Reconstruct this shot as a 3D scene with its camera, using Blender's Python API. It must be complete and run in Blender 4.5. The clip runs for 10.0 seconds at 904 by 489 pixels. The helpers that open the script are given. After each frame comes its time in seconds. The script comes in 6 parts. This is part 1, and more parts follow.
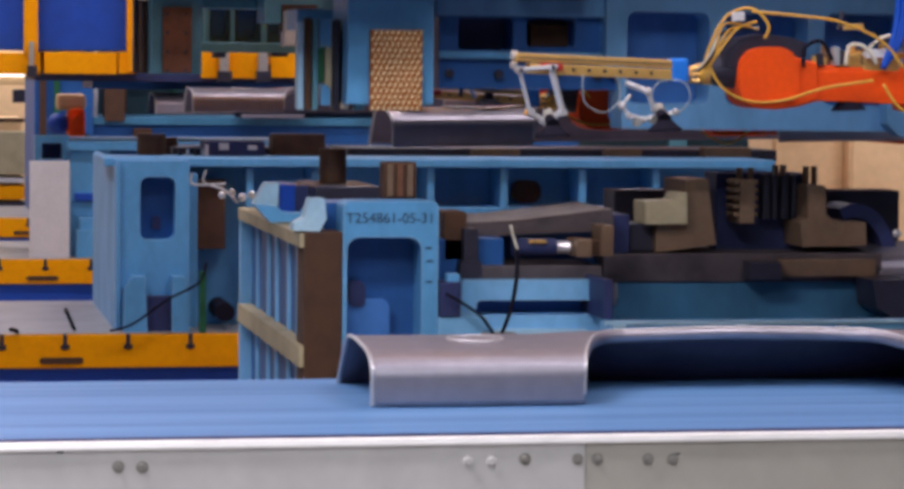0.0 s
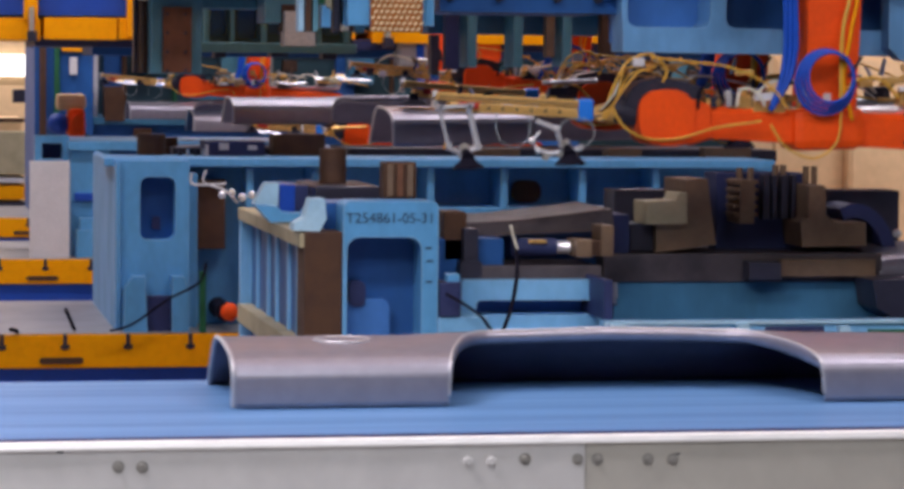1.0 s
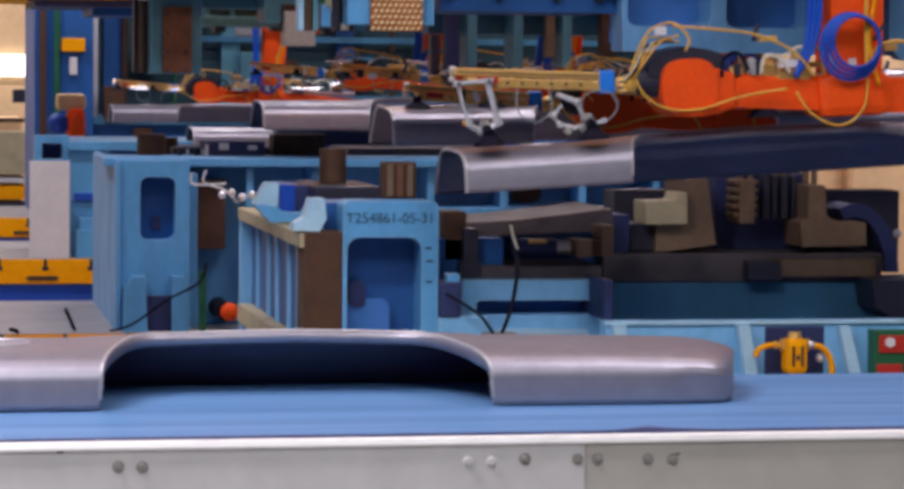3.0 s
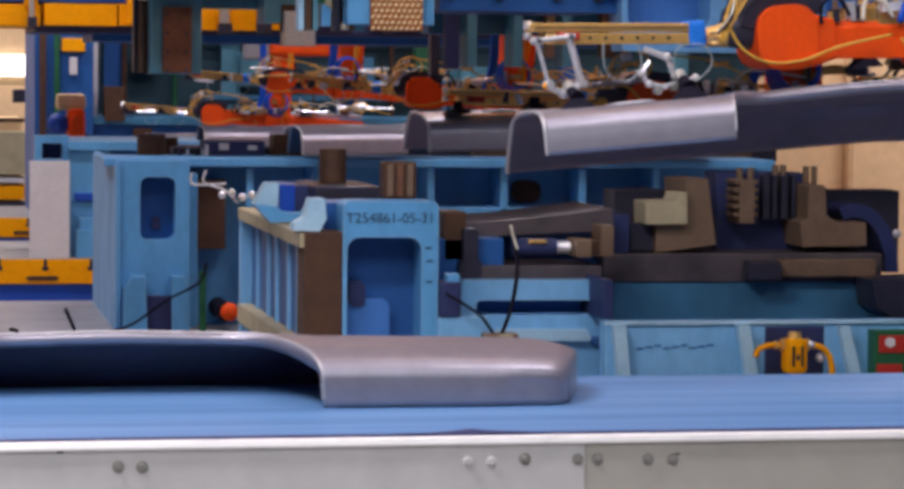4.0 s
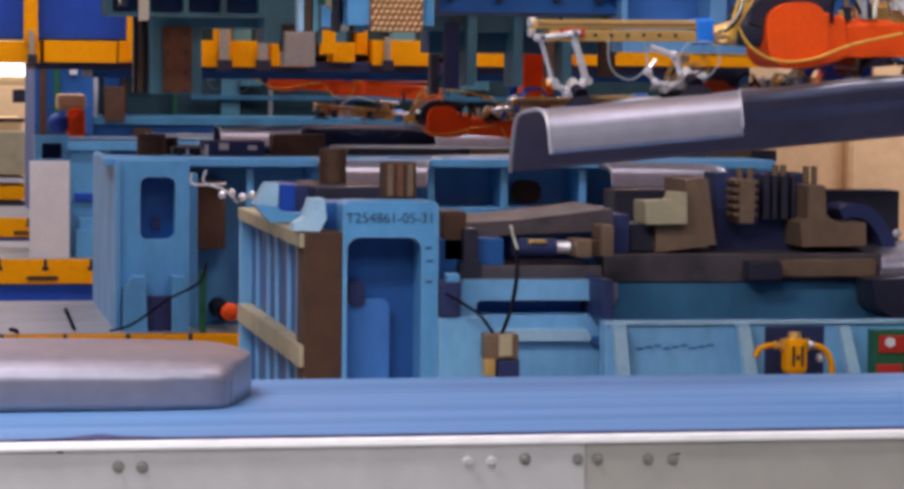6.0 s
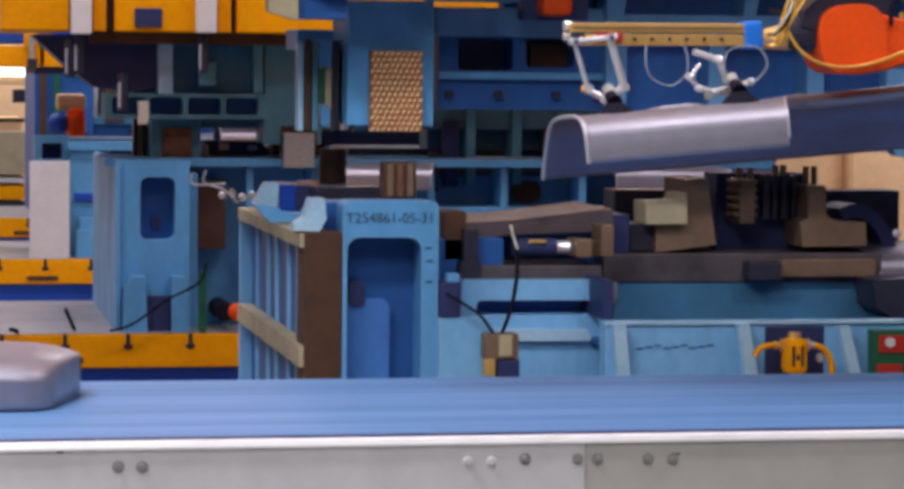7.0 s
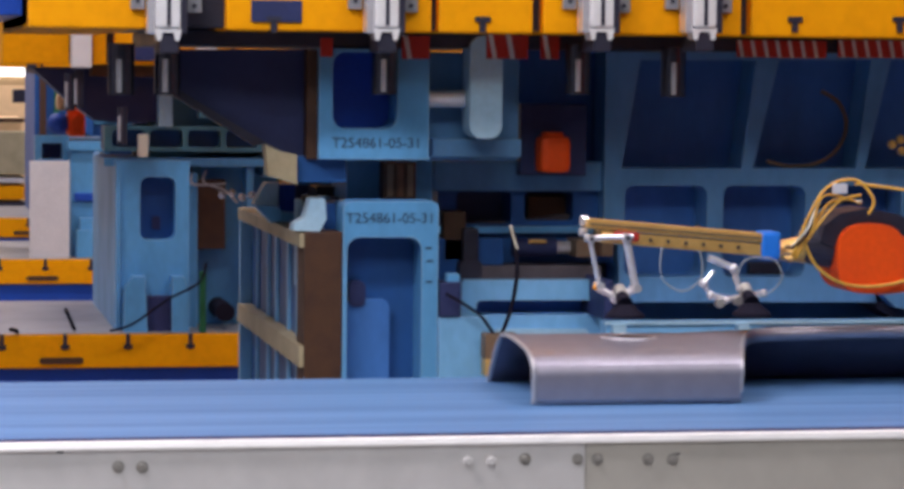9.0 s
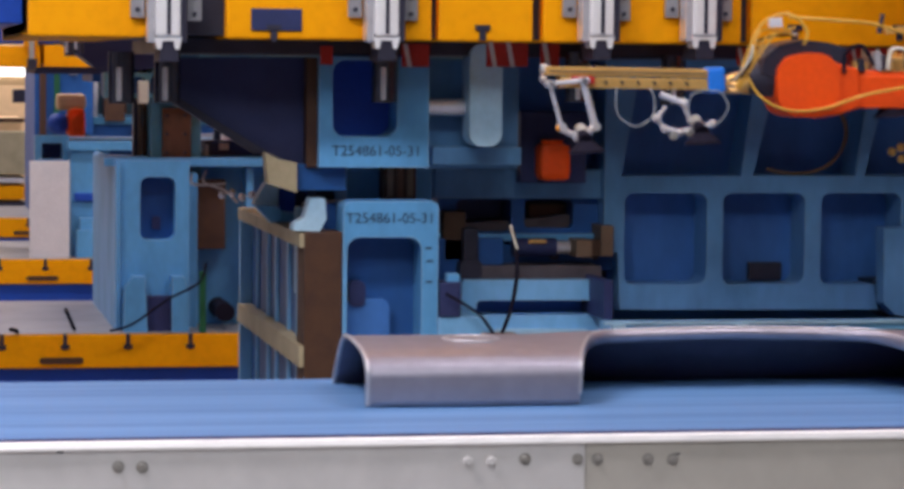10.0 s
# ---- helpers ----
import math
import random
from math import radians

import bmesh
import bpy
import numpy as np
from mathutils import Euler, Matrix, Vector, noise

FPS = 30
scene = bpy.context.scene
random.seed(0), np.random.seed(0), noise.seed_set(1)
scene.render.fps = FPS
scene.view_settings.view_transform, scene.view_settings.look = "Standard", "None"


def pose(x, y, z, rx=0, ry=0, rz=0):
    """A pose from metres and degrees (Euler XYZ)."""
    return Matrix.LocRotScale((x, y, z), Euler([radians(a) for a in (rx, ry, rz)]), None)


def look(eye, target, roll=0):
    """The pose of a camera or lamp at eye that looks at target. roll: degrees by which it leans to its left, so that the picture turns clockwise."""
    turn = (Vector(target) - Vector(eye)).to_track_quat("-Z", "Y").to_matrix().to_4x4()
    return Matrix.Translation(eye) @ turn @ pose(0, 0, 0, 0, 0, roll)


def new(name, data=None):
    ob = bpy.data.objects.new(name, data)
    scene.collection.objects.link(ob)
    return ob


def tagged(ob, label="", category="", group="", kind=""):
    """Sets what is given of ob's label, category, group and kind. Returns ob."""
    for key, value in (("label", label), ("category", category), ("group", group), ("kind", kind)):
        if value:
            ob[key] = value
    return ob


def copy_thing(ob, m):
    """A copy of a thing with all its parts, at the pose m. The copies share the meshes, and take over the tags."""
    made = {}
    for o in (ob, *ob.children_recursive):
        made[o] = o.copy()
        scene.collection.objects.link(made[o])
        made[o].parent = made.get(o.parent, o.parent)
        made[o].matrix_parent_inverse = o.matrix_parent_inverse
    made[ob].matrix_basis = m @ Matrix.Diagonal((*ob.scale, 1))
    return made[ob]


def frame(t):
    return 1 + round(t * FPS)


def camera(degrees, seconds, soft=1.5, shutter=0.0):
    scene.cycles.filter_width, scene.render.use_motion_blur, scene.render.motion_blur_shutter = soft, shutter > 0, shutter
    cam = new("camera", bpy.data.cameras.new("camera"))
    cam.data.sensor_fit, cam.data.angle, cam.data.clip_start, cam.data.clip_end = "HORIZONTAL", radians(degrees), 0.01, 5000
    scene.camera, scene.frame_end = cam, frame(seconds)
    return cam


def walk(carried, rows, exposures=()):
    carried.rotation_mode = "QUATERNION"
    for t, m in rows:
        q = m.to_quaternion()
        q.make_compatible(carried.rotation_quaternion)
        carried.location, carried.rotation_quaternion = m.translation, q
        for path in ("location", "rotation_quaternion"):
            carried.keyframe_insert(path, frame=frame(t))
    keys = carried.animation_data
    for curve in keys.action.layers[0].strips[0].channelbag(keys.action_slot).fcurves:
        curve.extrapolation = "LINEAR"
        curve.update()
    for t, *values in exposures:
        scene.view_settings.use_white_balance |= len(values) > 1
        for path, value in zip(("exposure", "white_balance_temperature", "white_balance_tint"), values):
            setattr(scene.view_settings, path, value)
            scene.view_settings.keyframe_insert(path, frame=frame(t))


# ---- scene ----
SECONDS = 10.0
EYE, AIM = (0, 0, 1.62), (1.9044, 9.7973, 0.9991)
cam = camera(17.83, SECONDS, soft=3.6, shutter=0.5)
walk(cam, [(0, look(EYE, AIM, 0.6)), (SECONDS, look(EYE, AIM, 0.6))], [(0, 0.0), (SECONDS, 0.0)])

# ---- light: unseen overhead hall lamps and two added fills ----
world = bpy.data.worlds.new("hall_air")
scene.world = world
world.use_nodes = True
world.node_tree.nodes["Background"].inputs[0].default_value = (0.55, 0.7, 1.0, 1)
world.node_tree.nodes["Background"].inputs[1].default_value = 0.12


def area_lamp(x, y, z, sx, sy, watts, target=None, colour=(1.0, 0.945, 1.03)):
    data = bpy.data.lights.new("unseen_light", "AREA")
    data.shape, data.size, data.size_y, data.energy, data.color = "RECTANGLE", sx, sy, watts, colour
    ob = new("unseen_light", data)
    ob.matrix_world = look((x, y, z), target or (x, y + 0.01, 0))
    return ob


for ly, lz, w_left, w_right in ((2.0, 7.4, 185, 12), (7.0, 5.6, 300, 130), (10.2, 7.4, 190, 75), (14.6, 7.0, 240, 190), (21.2, 7.0, 235, 200), (27.6, 7.0, 300, 200), (36.0, 7.4, 500, 420)):
    area_lamp(-1.6, ly, lz, 3.4, 0.7, w_left)
    area_lamp(4.6, ly, lz, 3.4, 0.7, w_right)
# unseen lamp added over the control cabinets to brighten them
area_lamp(10.2, 23.4, 5.6, 3.0, 0.7, 300)
# unseen fill lamp behind the camera, added to brighten the press fronts
area_lamp(0.2, -0.4, 7.4, 7, 1.2, 225, (2.6, 11, 0.8), (0.86, 0.93, 1.0))


# ---- materials ----
def mat(name, colour, rough=0.5, metal=0.0, dirt=0.35, scale=6.0, bump=0.15, dirt_colour=None, coat=0.0, streak=1.0, edge=None):
    m = bpy.data.materials.new(name)
    m.use_nodes = True
    n, l = m.node_tree.nodes, m.node_tree.links
    bsdf = n["Principled BSDF"]
    tc = n.new("ShaderNodeTexCoord")
    mp = n.new("ShaderNodeMapping")
    mp.inputs["Scale"].default_value = (1, 1, streak)
    l.new(tc.outputs["Object"], mp.inputs[0])
    n1 = n.new("ShaderNodeTexNoise")
    n1.inputs["Scale"].default_value, n1.inputs["Detail"].default_value = scale, 6
    n2 = n.new("ShaderNodeTexNoise")
    n2.inputs["Scale"].default_value, n2.inputs["Detail"].default_value = scale * 9, 4
    l.new(mp.outputs[0], n1.inputs[0])
    l.new(mp.outputs[0], n2.inputs[0])
    ramp = n.new("ShaderNodeValToRGB")
    ramp.color_ramp.elements[0].position, ramp.color_ramp.elements[1].position = 0.42, 0.72
    l.new(n1.outputs[0], ramp.inputs[0])
    mix = n.new("ShaderNodeMix")
    mix.data_type = "RGBA"
    dc = dirt_colour or tuple(c * 0.45 for c in colour)
    mix.inputs[6].default_value, mix.inputs[7].default_value = (*colour, 1), (*dc, 1)
    fac = n.new("ShaderNodeMath")
    fac.operation = "MULTIPLY"
    fac.inputs[1].default_value = dirt
    l.new(ramp.outputs[0], fac.inputs[0])
    l.new(fac.outputs[0], mix.inputs[0])
    hsv = n.new("ShaderNodeHueSaturation")
    val = n.new("ShaderNodeMapRange")
    val.inputs[3].default_value, val.inputs[4].default_value = 0.86, 1.14
    l.new(n2.outputs[0], val.inputs[0])
    l.new(val.outputs[0], hsv.inputs["Value"])
    tone = mix.outputs[2]
    if edge:
        # paint rubbed pale along the corners, broken up by the grain
        bev, geo = n.new("ShaderNodeBevel"), n.new("ShaderNodeNewGeometry")
        bev.samples, bev.inputs["Radius"].default_value = 3, 0.012
        dot = n.new("ShaderNodeVectorMath")
        dot.operation = "DOT_PRODUCT"
        l.new(bev.outputs[0], dot.inputs[0])
        l.new(geo.outputs["True Normal"], dot.inputs[1])
        rub = n.new("ShaderNodeMapRange")
        rub.inputs[1].default_value, rub.inputs[2].default_value, rub.inputs[3].default_value, rub.inputs[4].default_value = 0.97, 0.75, 0.0, 0.75
        l.new(dot.outputs["Value"], rub.inputs[0])
        worn = n.new("ShaderNodeMath")
        worn.operation = "MULTIPLY"
        l.new(rub.outputs[0], worn.inputs[0])
        l.new(n1.outputs[0], worn.inputs[1])
        wear = n.new("ShaderNodeMix")
        wear.data_type = "RGBA"
        wear.inputs[7].default_value = (*edge, 1)
        l.new(worn.outputs[0], wear.inputs[0])
        l.new(tone, wear.inputs[6])
        tone = wear.outputs[2]
    l.new(tone, hsv.inputs["Color"])
    l.new(hsv.outputs[0], bsdf.inputs["Base Color"])
    rr = n.new("ShaderNodeMapRange")
    rr.inputs[3].default_value, rr.inputs[4].default_value = max(0.03, rough - 0.1), min(1, rough + 0.14)
    l.new(n1.outputs[0], rr.inputs[0])
    l.new(rr.outputs[0], bsdf.inputs["Roughness"])
    bsdf.inputs["Metallic"].default_value = metal
    bsdf.inputs["Specular IOR Level"].default_value = 0.35
    bsdf.inputs["Coat Weight"].default_value = coat
    bp = n.new("ShaderNodeBump")
    bp.inputs["Strength"].default_value, bp.inputs["Distance"].default_value = bump, 0.004
    l.new(n2.outputs[0], bp.inputs["Height"])
    l.new(bp.outputs[0], bsdf.inputs["Normal"])
    return m


SKY = mat("pale_blue_die_paint", (0.12, 0.375, 0.68), 0.4, dirt=0.55, scale=3.5, dirt_colour=(0.06, 0.21, 0.38), streak=0.5, edge=(0.55, 0.68, 0.72))
# same die paint as SKY, its mottle darkened for the shaded upper die
DIMSKY = mat("dimmed_blue_die_paint", (0.15, 0.36, 0.64), 0.45, dirt=0.55, scale=3, dirt_colour=(0.045, 0.13, 0.22), streak=0.5, edge=(0.3, 0.42, 0.46))
IRON = mat("dark_oiled_cast_iron", (0.125, 0.1, 0.104), 0.45, 0.3, dirt=0.6, scale=7, dirt_colour=(0.03, 0.026, 0.036))
# SKY paint lightened, standing in for stronger light on these castings
LITSKY = mat("lit_blue_die_paint", (0.235, 0.53, 0.84), 0.4, dirt=0.5, scale=3.5, dirt_colour=(0.1, 0.3, 0.52), streak=0.5, edge=(0.6, 0.72, 0.76))
# die paint darkened for recesses, so the colour carries their shade
SHADEBLUE = mat("shaded_recess_blue", (0.06, 0.2, 0.54), 0.45, dirt=0.5, scale=3, dirt_colour=(0.012, 0.04, 0.13), streak=0.5)
# darker teal, standing in for shade on recessed parts
TEAL = mat("darkened_teal_paint", (0.065, 0.22, 0.37), 0.45, dirt=0.6, scale=3, dirt_colour=(0.025, 0.08, 0.12), streak=0.5)
BROWN = mat("brown_drilled_plate", (0.2, 0.085, 0.045), 0.5, 0.15, dirt=0.6, scale=10)
STEEL = mat("grey_machined_steel", (0.36, 0.35, 0.36), 0.4, 0.3, dirt=0.4, scale=2)
# SKY paint dulled to teal, standing in for dim greenish light further in
DIMTEAL = mat("dim_teal_die_paint", (0.12, 0.32, 0.40), 0.45, dirt=0.6, scale=3.5, dirt_colour=(0.045, 0.14, 0.19), streak=0.5, edge=(0.4, 0.5, 0.5))
# dimness of the background put into the colour
SHADOWTEAL = mat("dim_background_teal", (0.03, 0.078, 0.1), 0.5, dirt=0.5, scale=2.5, dirt_colour=(0.015, 0.035, 0.045))
PALE = mat("chalky_pale_blue_paint", (0.44, 0.67, 0.82), 0.45, dirt=0.4, scale=5, dirt_colour=(0.16, 0.36, 0.55))
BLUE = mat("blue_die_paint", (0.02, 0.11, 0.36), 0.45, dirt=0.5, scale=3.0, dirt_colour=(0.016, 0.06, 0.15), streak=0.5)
ROYAL = mat("royal_blue_paint", (0.014, 0.075, 0.46), 0.4, dirt=0.3)
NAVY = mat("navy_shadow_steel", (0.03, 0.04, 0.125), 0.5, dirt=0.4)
YELLOW = mat("press_yellow_paint", (1.0, 0.39, 0.0), 0.6, dirt=0.22, scale=2.5, dirt_colour=(0.7, 0.2, 0.002), edge=(0.4, 0.2, 0.05))
YELLOW.node_tree.nodes["Principled BSDF"].inputs["Specular IOR Level"].default_value = 0.12
ORANGE = mat("robot_orange_paint", (0.95, 0.085, 0.0), 0.55, dirt=0.25, dirt_colour=(0.5, 0.04, 0.004))
RUST = mat("rusty_brown_steel", (0.1, 0.048, 0.026), 0.6, 0.2, dirt=0.7, scale=9, dirt_colour=(0.06, 0.03, 0.025))
TAN = mat("bare_tan_cast_iron", (0.25, 0.16, 0.1), 0.5, 0.3, dirt=0.5, scale=8, dirt_colour=(0.14, 0.085, 0.055))
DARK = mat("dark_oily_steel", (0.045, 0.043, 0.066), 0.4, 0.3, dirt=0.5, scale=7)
BEIGE = mat("beige_flame_cut_edge", (0.5, 0.42, 0.26), 0.55, dirt=0.4)
CREAM = mat("cream_wall_paint", (0.8, 0.53, 0.29), 0.7, dirt=0.25, scale=1.2)
WHITE = mat("white_board", (0.72, 0.68, 0.68), 0.5, dirt=0.12, bump=0.02)
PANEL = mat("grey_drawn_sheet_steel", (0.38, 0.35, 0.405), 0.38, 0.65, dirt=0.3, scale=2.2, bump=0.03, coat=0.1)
# darker copy of PANEL: shade under the panel put into the colour
INNERSHADE = mat("shaded_inner_steel", (0.22, 0.2, 0.28), 0.35, 0.75, dirt=0.4, scale=2.2, bump=0.03)
EDGE = mat("bright_folded_steel_edge", (0.6, 0.57, 0.59), 0.34, 0.5, dirt=0.2, scale=8, bump=0.02)
CHROME = mat("chromed_steel", (0.9, 0.88, 0.9), 0.2, 0.6, dirt=0.25, scale=30, bump=0.05)
ZINC = mat("dull_zinc_bolt", (0.5, 0.48, 0.44), 0.4, 0.6, dirt=0.4, scale=40)
BORE = mat("dark_polished_bore", (0.1, 0.1, 0.13), 0.2, 0.85, dirt=0.3, scale=12, bump=0.03)
GOLD = mat("gold_anodised_extrusion", (0.85, 0.51, 0.16), 0.33, 0.55, dirt=0.35, scale=14, dirt_colour=(0.4, 0.2, 0.05))
RUBBER = mat("black_rubber", (0.012, 0.01, 0.02), 0.8, dirt=0.2)
RUBBER.node_tree.nodes["Principled BSDF"].inputs["Specular IOR Level"].default_value = 0.1
TAPE = mat("bright_blue_tape", (0.02, 0.2, 0.75), 0.4, dirt=0.1)
HOSE = mat("amber_air_hose", (0.78, 0.42, 0.06), 0.3, dirt=0.15)
CLEARHOSE = mat("pale_air_hose", (0.74, 0.68, 0.55), 0.3, dirt=0.15)
FOGHOSE = mat("clear_grey_air_hose", (0.34, 0.38, 0.4), 0.3, dirt=0.2)
CABLE = mat("blue_cable", (0.01, 0.08, 0.5), 0.35, dirt=0.1)
PLUG = mat("bright_bronze_plug", (0.95, 0.74, 0.42), 0.4, 0.1, dirt=0.4, scale=40)
RED = mat("red_paint", (0.5, 0.03, 0.02), 0.45, dirt=0.3)
GREEN = mat("green_paint", (0.02, 0.12, 0.05), 0.45, dirt=0.3)
RAIL = mat("brushed_aluminium_guard", (0.88, 0.855, 0.83), 0.34, 0.15, dirt=0.16, scale=0.9, bump=0.02)
DULLRAIL = mat("dull_stained_guard", (0.66, 0.625, 0.555), 0.42, 0.15, dirt=0.3, scale=0.9, bump=0.02, dirt_colour=(0.5, 0.46, 0.38))
CONCRETE = mat("grey_shop_floor", (0.3, 0.285, 0.28), 0.45, dirt=0.4, scale=1.1)
GREYWALL = mat("grey_blue_cladding", (0.3, 0.31, 0.33), 0.7, dirt=0.3, scale=1)
ROOFING = mat("grey_roof_deck", (0.34, 0.345, 0.36), 0.7, dirt=0.3, scale=1)
INK = mat("black_stencil_ink", (0.03, 0.06, 0.1), 0.6, dirt=0.2)


def belt_material():
    m = mat("blue_conveyor_belt", (0.13, 0.265, 0.5), 0.42, dirt=0.55, scale=1.4, bump=0.05, dirt_colour=(0.068, 0.165, 0.345))
    n = m.node_tree.nodes
    for node in n:
        if node.type == "MAPPING":
            node.inputs["Scale"].default_value = (0.22, 7.0, 1)
        if node.type == "VALTORGB":
            node.color_ramp.elements[0].position, node.color_ramp.elements[1].position = 0.38, 0.62
    return m


BELT = belt_material()


# bronze wear plate; its graphite plugs are built on it
BRONZE = mat("bronze_wear_plate", (0.4, 0.11, 0.012), 0.45, 0.2, dirt=0.6, scale=9)


# ---- builders ----
def part(name, bm, material, parent=None, label="", smooth=False):
    me = bpy.data.meshes.new(name)
    bmesh.ops.recalc_face_normals(bm, faces=bm.faces)
    bm.to_mesh(me)
    bm.free()
    me.materials.append(material)
    if smooth:
        for p in me.polygons:
            p.use_smooth = True
    ob = new(name, me)
    ob.parent = parent
    if label:
        ob["label"] = label
    return ob


def thing(name, label, category, at=(0, 0, 0), group="", kind=""):
    ob = new(name)
    ob.location = at
    ob.empty_display_size = 0.1
    return tagged(ob, label, category, group, kind)


def bx(x0, z0, x1, z1, y0, y1, bevel=0.006, bm=None):
    bm = bm or bmesh.new()
    r = bmesh.ops.create_cube(bm, size=1)["verts"]
    for v in r:
        v.co = Vector(((x0 + x1) / 2 + v.co.x * abs(x1 - x0), (y0 + y1) / 2 + v.co.y * abs(y1 - y0), (z0 + z1) / 2 + v.co.z * abs(z1 - z0)))
    if bevel:
        b = min(bevel, 0.3 * min(abs(x1 - x0), abs(y1 - y0), abs(z1 - z0)))
        edges = list({e for v in r for e in v.link_edges})
        bmesh.ops.bevel(bm, geom=edges, offset=b, segments=2, affect="EDGES", profile=0.6)
    return bm


def prism(points, y0, y1, bm=None, holes=()):
    """A plate in the xz plane between depths y0 and y1, with holes through it."""
    from mathutils.geometry import tessellate_polygon
    bm = bm or bmesh.new()
    loops = [list(points), *[list(h) for h in holes]]
    flat = [p for loop in loops for p in loop]
    front = [bm.verts.new((p[0], y0, p[1])) for p in flat]
    back = [bm.verts.new((p[0], y1, p[1])) for p in flat]
    for a, b, c in tessellate_polygon([[Vector((p[0], p[1], 0)) for p in loop] for loop in loops]):
        bm.faces.new((front[a], front[b], front[c]))
        bm.faces.new((back[c], back[b], back[a]))
    i = 0
    for loop in loops:
        k = len(loop)
        for j in range(k):
            a, b = i + j, i + (j + 1) % k
            bm.faces.new((front[a], front[b], back[b], back[a]))
        i += k
    return bm


def rounded(x0, z0, x1, z1, r=0.03, n=5):
    pts = []
    r = min(r, 0.49 * abs(x1 - x0), 0.49 * abs(z1 - z0))
    for cx, cz, a0 in ((x1 - r, z1 - r, 0), (x0 + r, z1 - r, 90), (x0 + r, z0 + r, 180), (x1 - r, z0 + r, 270)):
        for i in range(n + 1):
            a = radians(a0 + 90 * i / n)
            pts.append((cx + r * math.cos(a), cz + r * math.sin(a)))
    return pts


def rect(x0, z0, x1, z1):
    return [(x0, z0), (x1, z0), (x1, z1), (x0, z1)]


def rod(p, q, r, r2=None, n=16, bm=None):
    bm = bm or bmesh.new()
    p, q = Vector(p), Vector(q)
    d = q - p
    m = Matrix.Translation((p + q) / 2) @ d.to_track_quat("Z", "Y").to_matrix().to_4x4()
    bmesh.ops.create_cone(bm, cap_ends=True, segments=n, radius1=r, radius2=r if r2 is None else r2, depth=d.length, matrix=m)
    return bm


def ball(p, r, squash=(1, 1, 1), bm=None, n=14):
    bm = bm or bmesh.new()
    bmesh.ops.create_uvsphere(bm, u_segments=n, v_segments=n // 2 + 2, radius=r, matrix=Matrix.Translation(p) @ Matrix.Diagonal((*squash, 1)))
    return bm


def tube(name, points, r, material, parent=None, label="", n=8, closed=False):
    """A round hose or cable swept along a smooth line through the points."""
    pts = [Vector(p) for p in points]
    k = len(pts)
    line = []
    for i in range(k if closed else k - 1):
        a, b, c, d = (pts[(i - 1) % k], pts[i], pts[(i + 1) % k], pts[(i + 2) % k]) if closed else (pts[max(i - 1, 0)], pts[i], pts[i + 1], pts[min(i + 2, k - 1)])
        for s in range(6):
            t = s / 6
            line.append(0.5 * (2 * b + (c - a) * t + (2 * a - 5 * b + 4 * c - d) * t * t + (3 * b - a - 3 * c + d) * t ** 3))
    if not closed:
        line.append(pts[-1])
    bm = bmesh.new()
    rings, m = [], len(line)
    for i, p in enumerate(line):
        d = (line[(i + 1) % m] - line[i - 1]) if closed else (line[min(i + 1, m - 1)] - line[max(i - 1, 0)])
        d = d.normalized() if d.length > 1e-9 else Vector((1, 0, 0))
        u = d.cross(Vector((0.13, 0.95, 0.28))).normalized()
        w = d.cross(u)
        rings.append([bm.verts.new(p + r * (math.cos(6.2832 * j / n) * u + math.sin(6.2832 * j / n) * w)) for j in range(n)])
    for i in range(m if closed else m - 1):
        a, b = rings[i], rings[(i + 1) % m]
        for j in range(n):
            bm.faces.new((a[j], a[(j + 1) % n], b[(j + 1) % n], b[j]))
    if not closed:
        bm.faces.new(rings[0])
        bm.faces.new(rings[-1][::-1])
    return part(name, bm, material, parent, label, smooth=True)


def stencil(text, x, z, y, size, parent, name="stencil"):
    """Painted characters on a face that looks towards -y."""
    data = bpy.data.curves.new(name, "FONT")
    data.body, data.size, data.extrude, data.align_x = text, size, 0.0008, "CENTER"
    tmp = bpy.data.objects.new(name, data)
    me = bpy.data.meshes.new_from_object(tmp)
    bpy.data.objects.remove(tmp)
    me.materials.clear()
    me.materials.append(INK)
    ob = new(name, me)
    ob.parent = parent
    ob.matrix_basis = pose(x, y, z, 90)
    ob["label"] = "black stencilled die number"
    return ob


# ---- hall ----
def hall():
    tagged(part("floor", bx(-9, -0.9, 14, -0.7, -7, 41, 0), CONCRETE), "grey sealed concrete shop floor", "floor", kind="structure")
    tagged(part("ceiling", bx(-9, 8, 14, 8.2, -7, 41, 0), ROOFING), "dark steel roof deck", "ceiling", kind="structure")
    tagged(part("wall_far", bx(-9, -0.7, 14, 8, 41, 41.2, 0), CREAM), "cream painted far wall of the hall", "wall", kind="structure")
    tagged(part("wall_back", bx(-9, -0.7, 14, 8, -7.2, -7, 0), GREYWALL), "grey-blue clad wall behind the line", "wall", kind="structure")
    tagged(part("wall_left", bx(-9.2, -0.7, -9, 8, -7.2, 41.2, 0), GREYWALL), "grey-blue clad side wall", "wall", kind="structure")
    tagged(part("wall_right", bx(14, -0.7, 14.2, 8, -7.2, 41.2, 0), GREYWALL), "grey-blue clad side wall", "wall", kind="structure")


hall()


